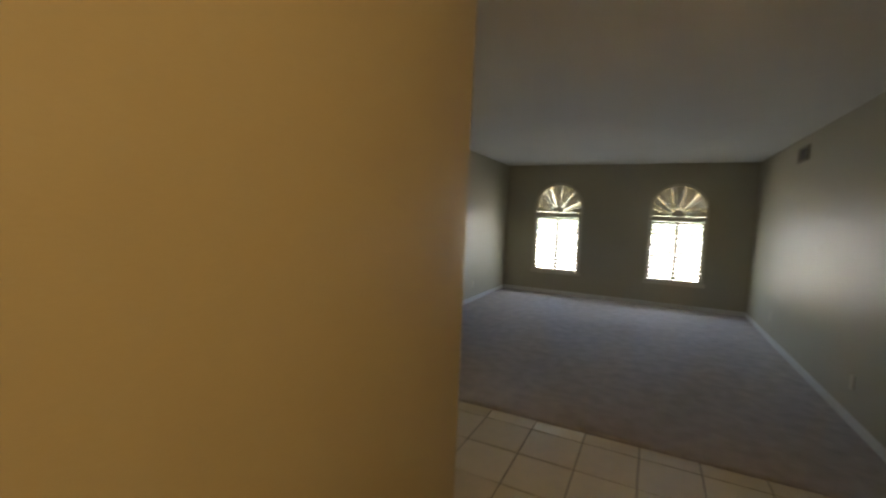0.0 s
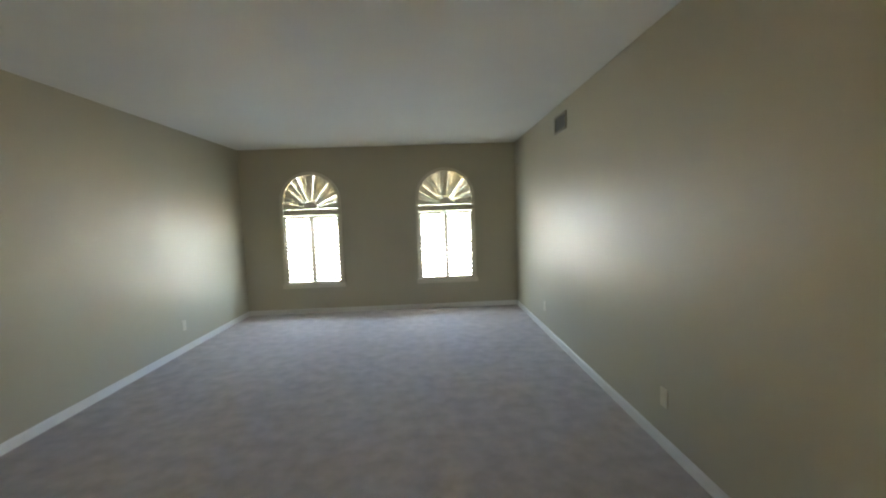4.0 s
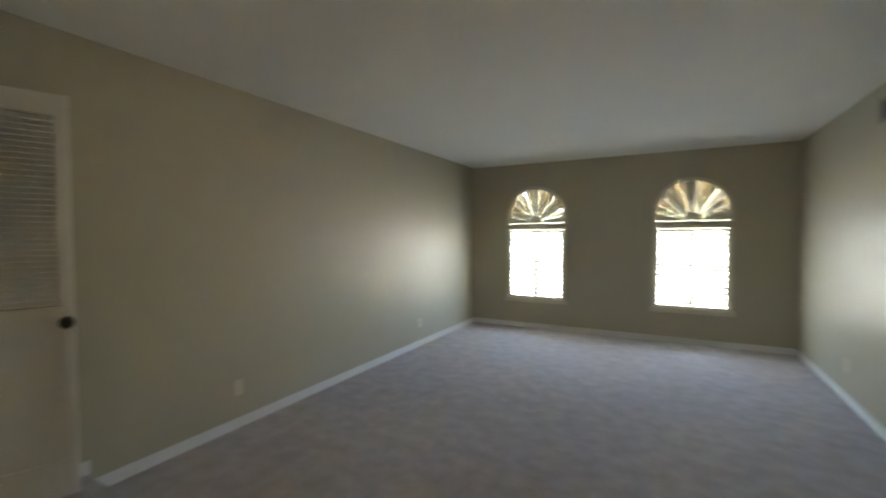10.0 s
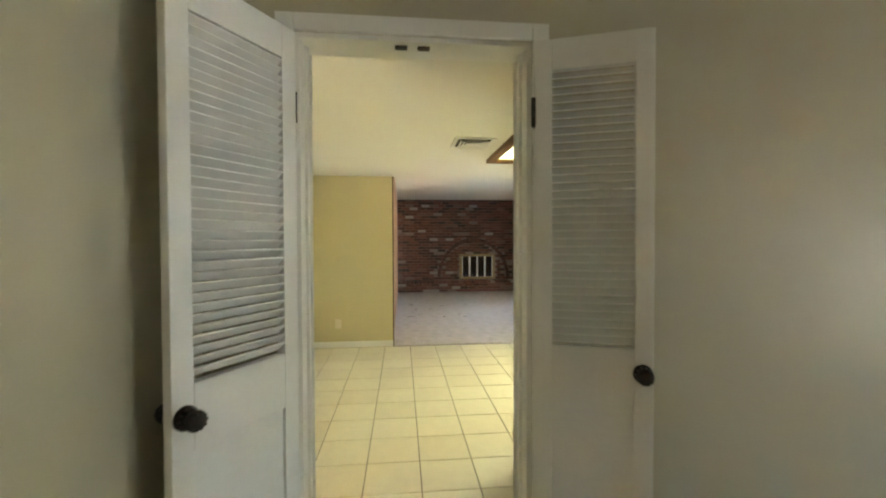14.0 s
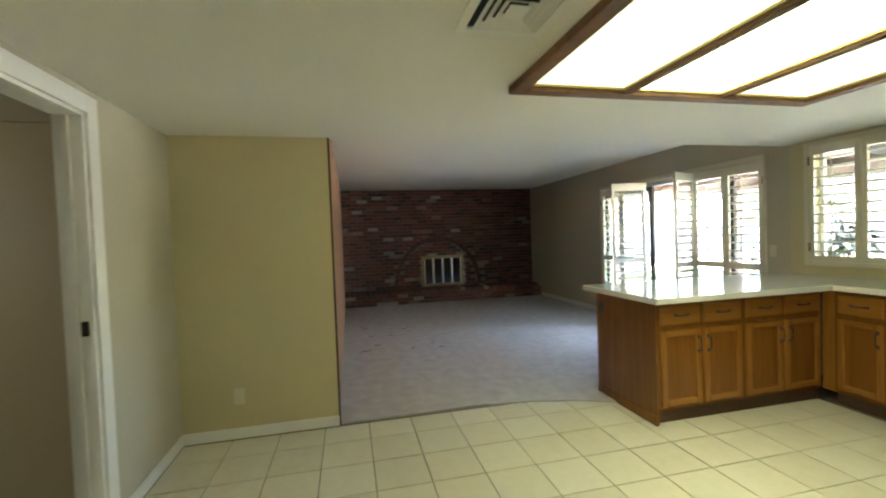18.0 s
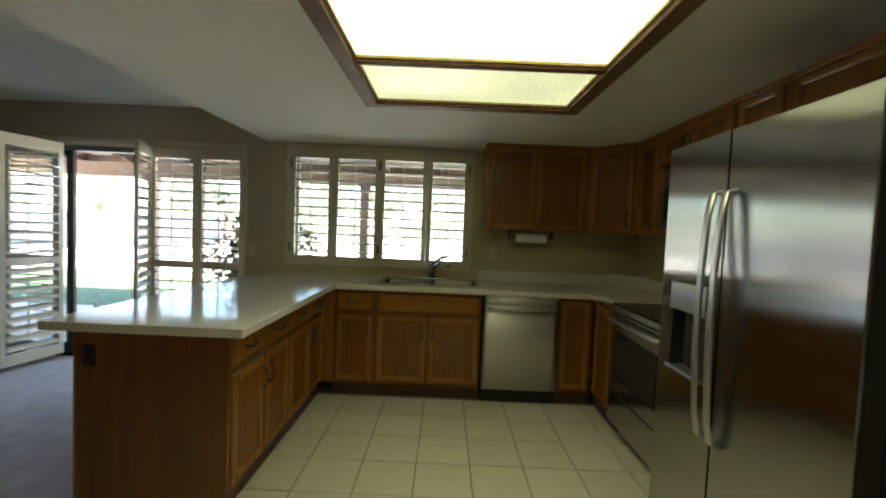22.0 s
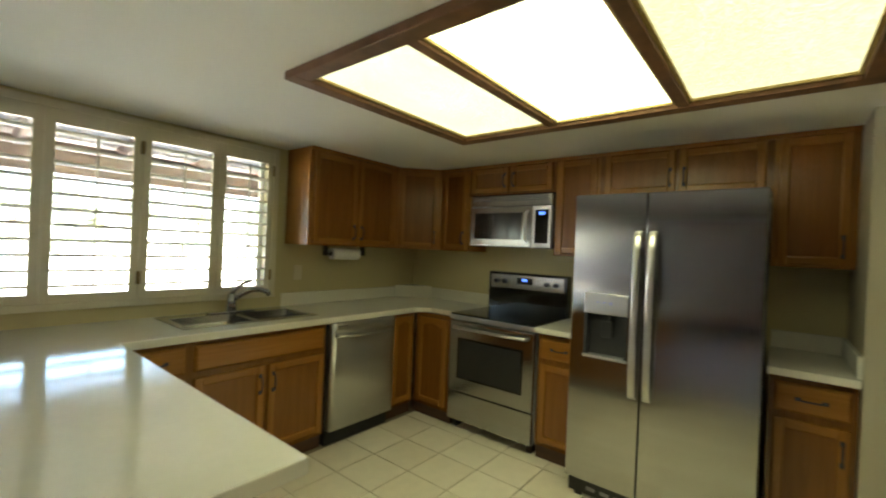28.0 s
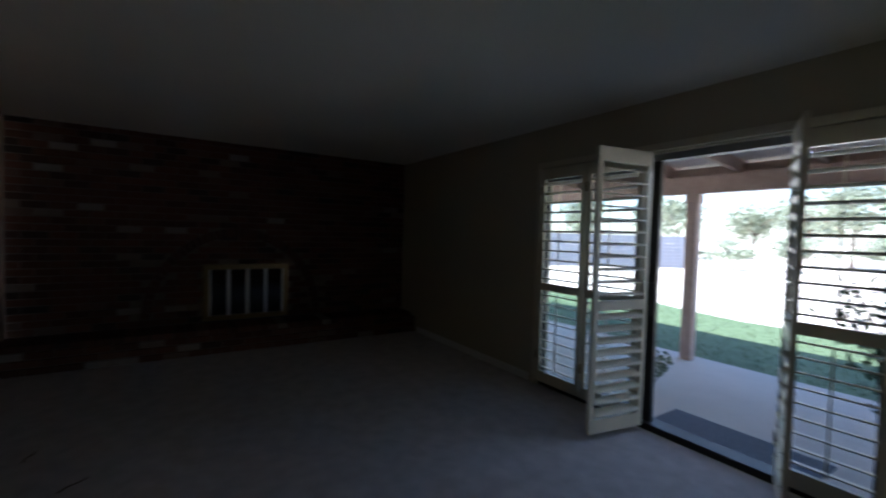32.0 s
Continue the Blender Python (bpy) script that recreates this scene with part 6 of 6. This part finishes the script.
for k in range(ring_n):
    a0 = math.pi * k / ring_n
    a = math.pi * (k + 0.5) / ring_n
    q = bmesh.new()
    for rr in (0.905, 0.995):
        for da in (-0.42, 0.42):
            aa = a + da * math.pi / ring_n
            for xx in (W - 0.02, W + 0.018):
                q.verts.new((xx, AY + rr * AR * math.cos(aa), AZ + rr * AR * AQ * math.sin(aa)))
    bmesh.ops.convex_hull(q, input=list(q.verts))
    part("arch_brick", q, BRICK_D, fw_)
tagged(part("bricks_rest", far, BRICK_I, fw_), kind="stuff")
hb = bmesh.new()
bm = bmesh.new()
box(bm, 0, 0, 0, -9.30 - W - 0.02, 0.095, 0.062, 0.005)
cap_me = bpy.data.meshes.new("cap_brick")
bm.to_mesh(cap_me)
bm.free()
cap_me.materials.append(BRICK)
for r in range(3):
    z = r * (BH + JT) + 0.004
    y = PS + 0.006 - (BL / 2 if r % 2 else 0)
    while y < N - 0.01:
        a, b = max(y, PS + 0.006), min(y + BL, N - 0.006)
        y += BL + JT
        if b - a > 0.03:
            if b - a > BL - 0.005:
                o = new("brick", brick_me)
                o.parent = hearth
                o.matrix_basis = pose(-9.345 + rb.uniform(-0.003, 0.003), a, z)
            else:
                box(hb, -9.345, a, z, -9.315, b, z + BH)
y = PS + 0.006
while y < N - 0.08:
    o = new("cap_brick", cap_me)
    o.parent = hearth
    o.matrix_basis = pose(W + 0.02 + rb.uniform(-0.004, 0.004), y, 0.226)
    y += 0.106
tagged(part("bricks_rest", hb, BRICK_I, hearth), kind="stuff")

# ---- floor tiles, the nearest as single pieces ----
floor = bpy.data.objects["floor"]
floor_e = bpy.data.objects["floor_entry"]
floor_c = bpy.data.objects["floor_corridor"]
meshes = {}


def tile_mesh(w, d):
    key = (round(w, 3), round(d, 3))
    if key not in meshes:
        bm = bmesh.new()
        box(bm, 0, 0, -0.010, w, d, 0.0, 0.0018)
        me = bpy.data.meshes.new("tile")
        bm.to_mesh(me)
        bm.free()
        me.materials.append(TILE)
        meshes[key] = me
    return meshes[key]


rt = random.Random(9)


def lay(rect, parent, single, rest):
    for a, b, c, d in tile_cells(*rect):
        dz = rt.uniform(-0.0006, 0.0006)
        if single(a, b) and (c - a) > 0.05 and (d - b) > 0.05:
            o = new("tile", tile_mesh(c - a, d - b))
            o.parent = parent
            o.matrix_basis = pose(a, b, dz)
        else:
            box(rest, a, b, -0.010, c, d, dz)


rest = bmesh.new()
lay((EDGE + 0.03, S, -0.12, N - 0.6), floor, lambda a, b: -3.3 < a and b < 3.1 and not (b > 0.3 and a > -1.1), rest)
tagged(part("tiles_rest", rest, TILE_I, floor), kind="stuff")
rest = bmesh.new()
lay((-0.12, STUB_N, 3.63, 0.05), floor_e, lambda a, b: True, rest)
lay((3.63, HS, 8.56, 0.05), floor_e, lambda a, b: a < 7.0, rest)
lay((STUB_E, -4.4, 3.66, STUB_S), floor_e, lambda a, b: b > -3.0, rest)
lay((STUB_E, STUB_S, 3.66, STUB_N), floor_e, lambda a, b: True, rest)
lay((7.15, -2.88, 11.4, HS), floor_e, lambda a, b: False, rest)
lay((8.56, HS, 11.4, 0.05), floor_e, lambda a, b: True, rest)
lay((-3.3, -3.2, -1.9, S), floor_e, lambda a, b: False, rest)
tagged(part("tiles_rest", rest, TILE_I, floor_e), kind="stuff")
rest = bmesh.new()
lay((E + 0.12, 0.06, 6.55, HN), floor_c, lambda a, b: False, rest)
lay((6.55, 0.06, 11.4, 2.8), floor_c, lambda a, b: b < 1.8, rest)
tagged(part("tiles_rest", rest, TILE_I, floor_c), kind="stuff")
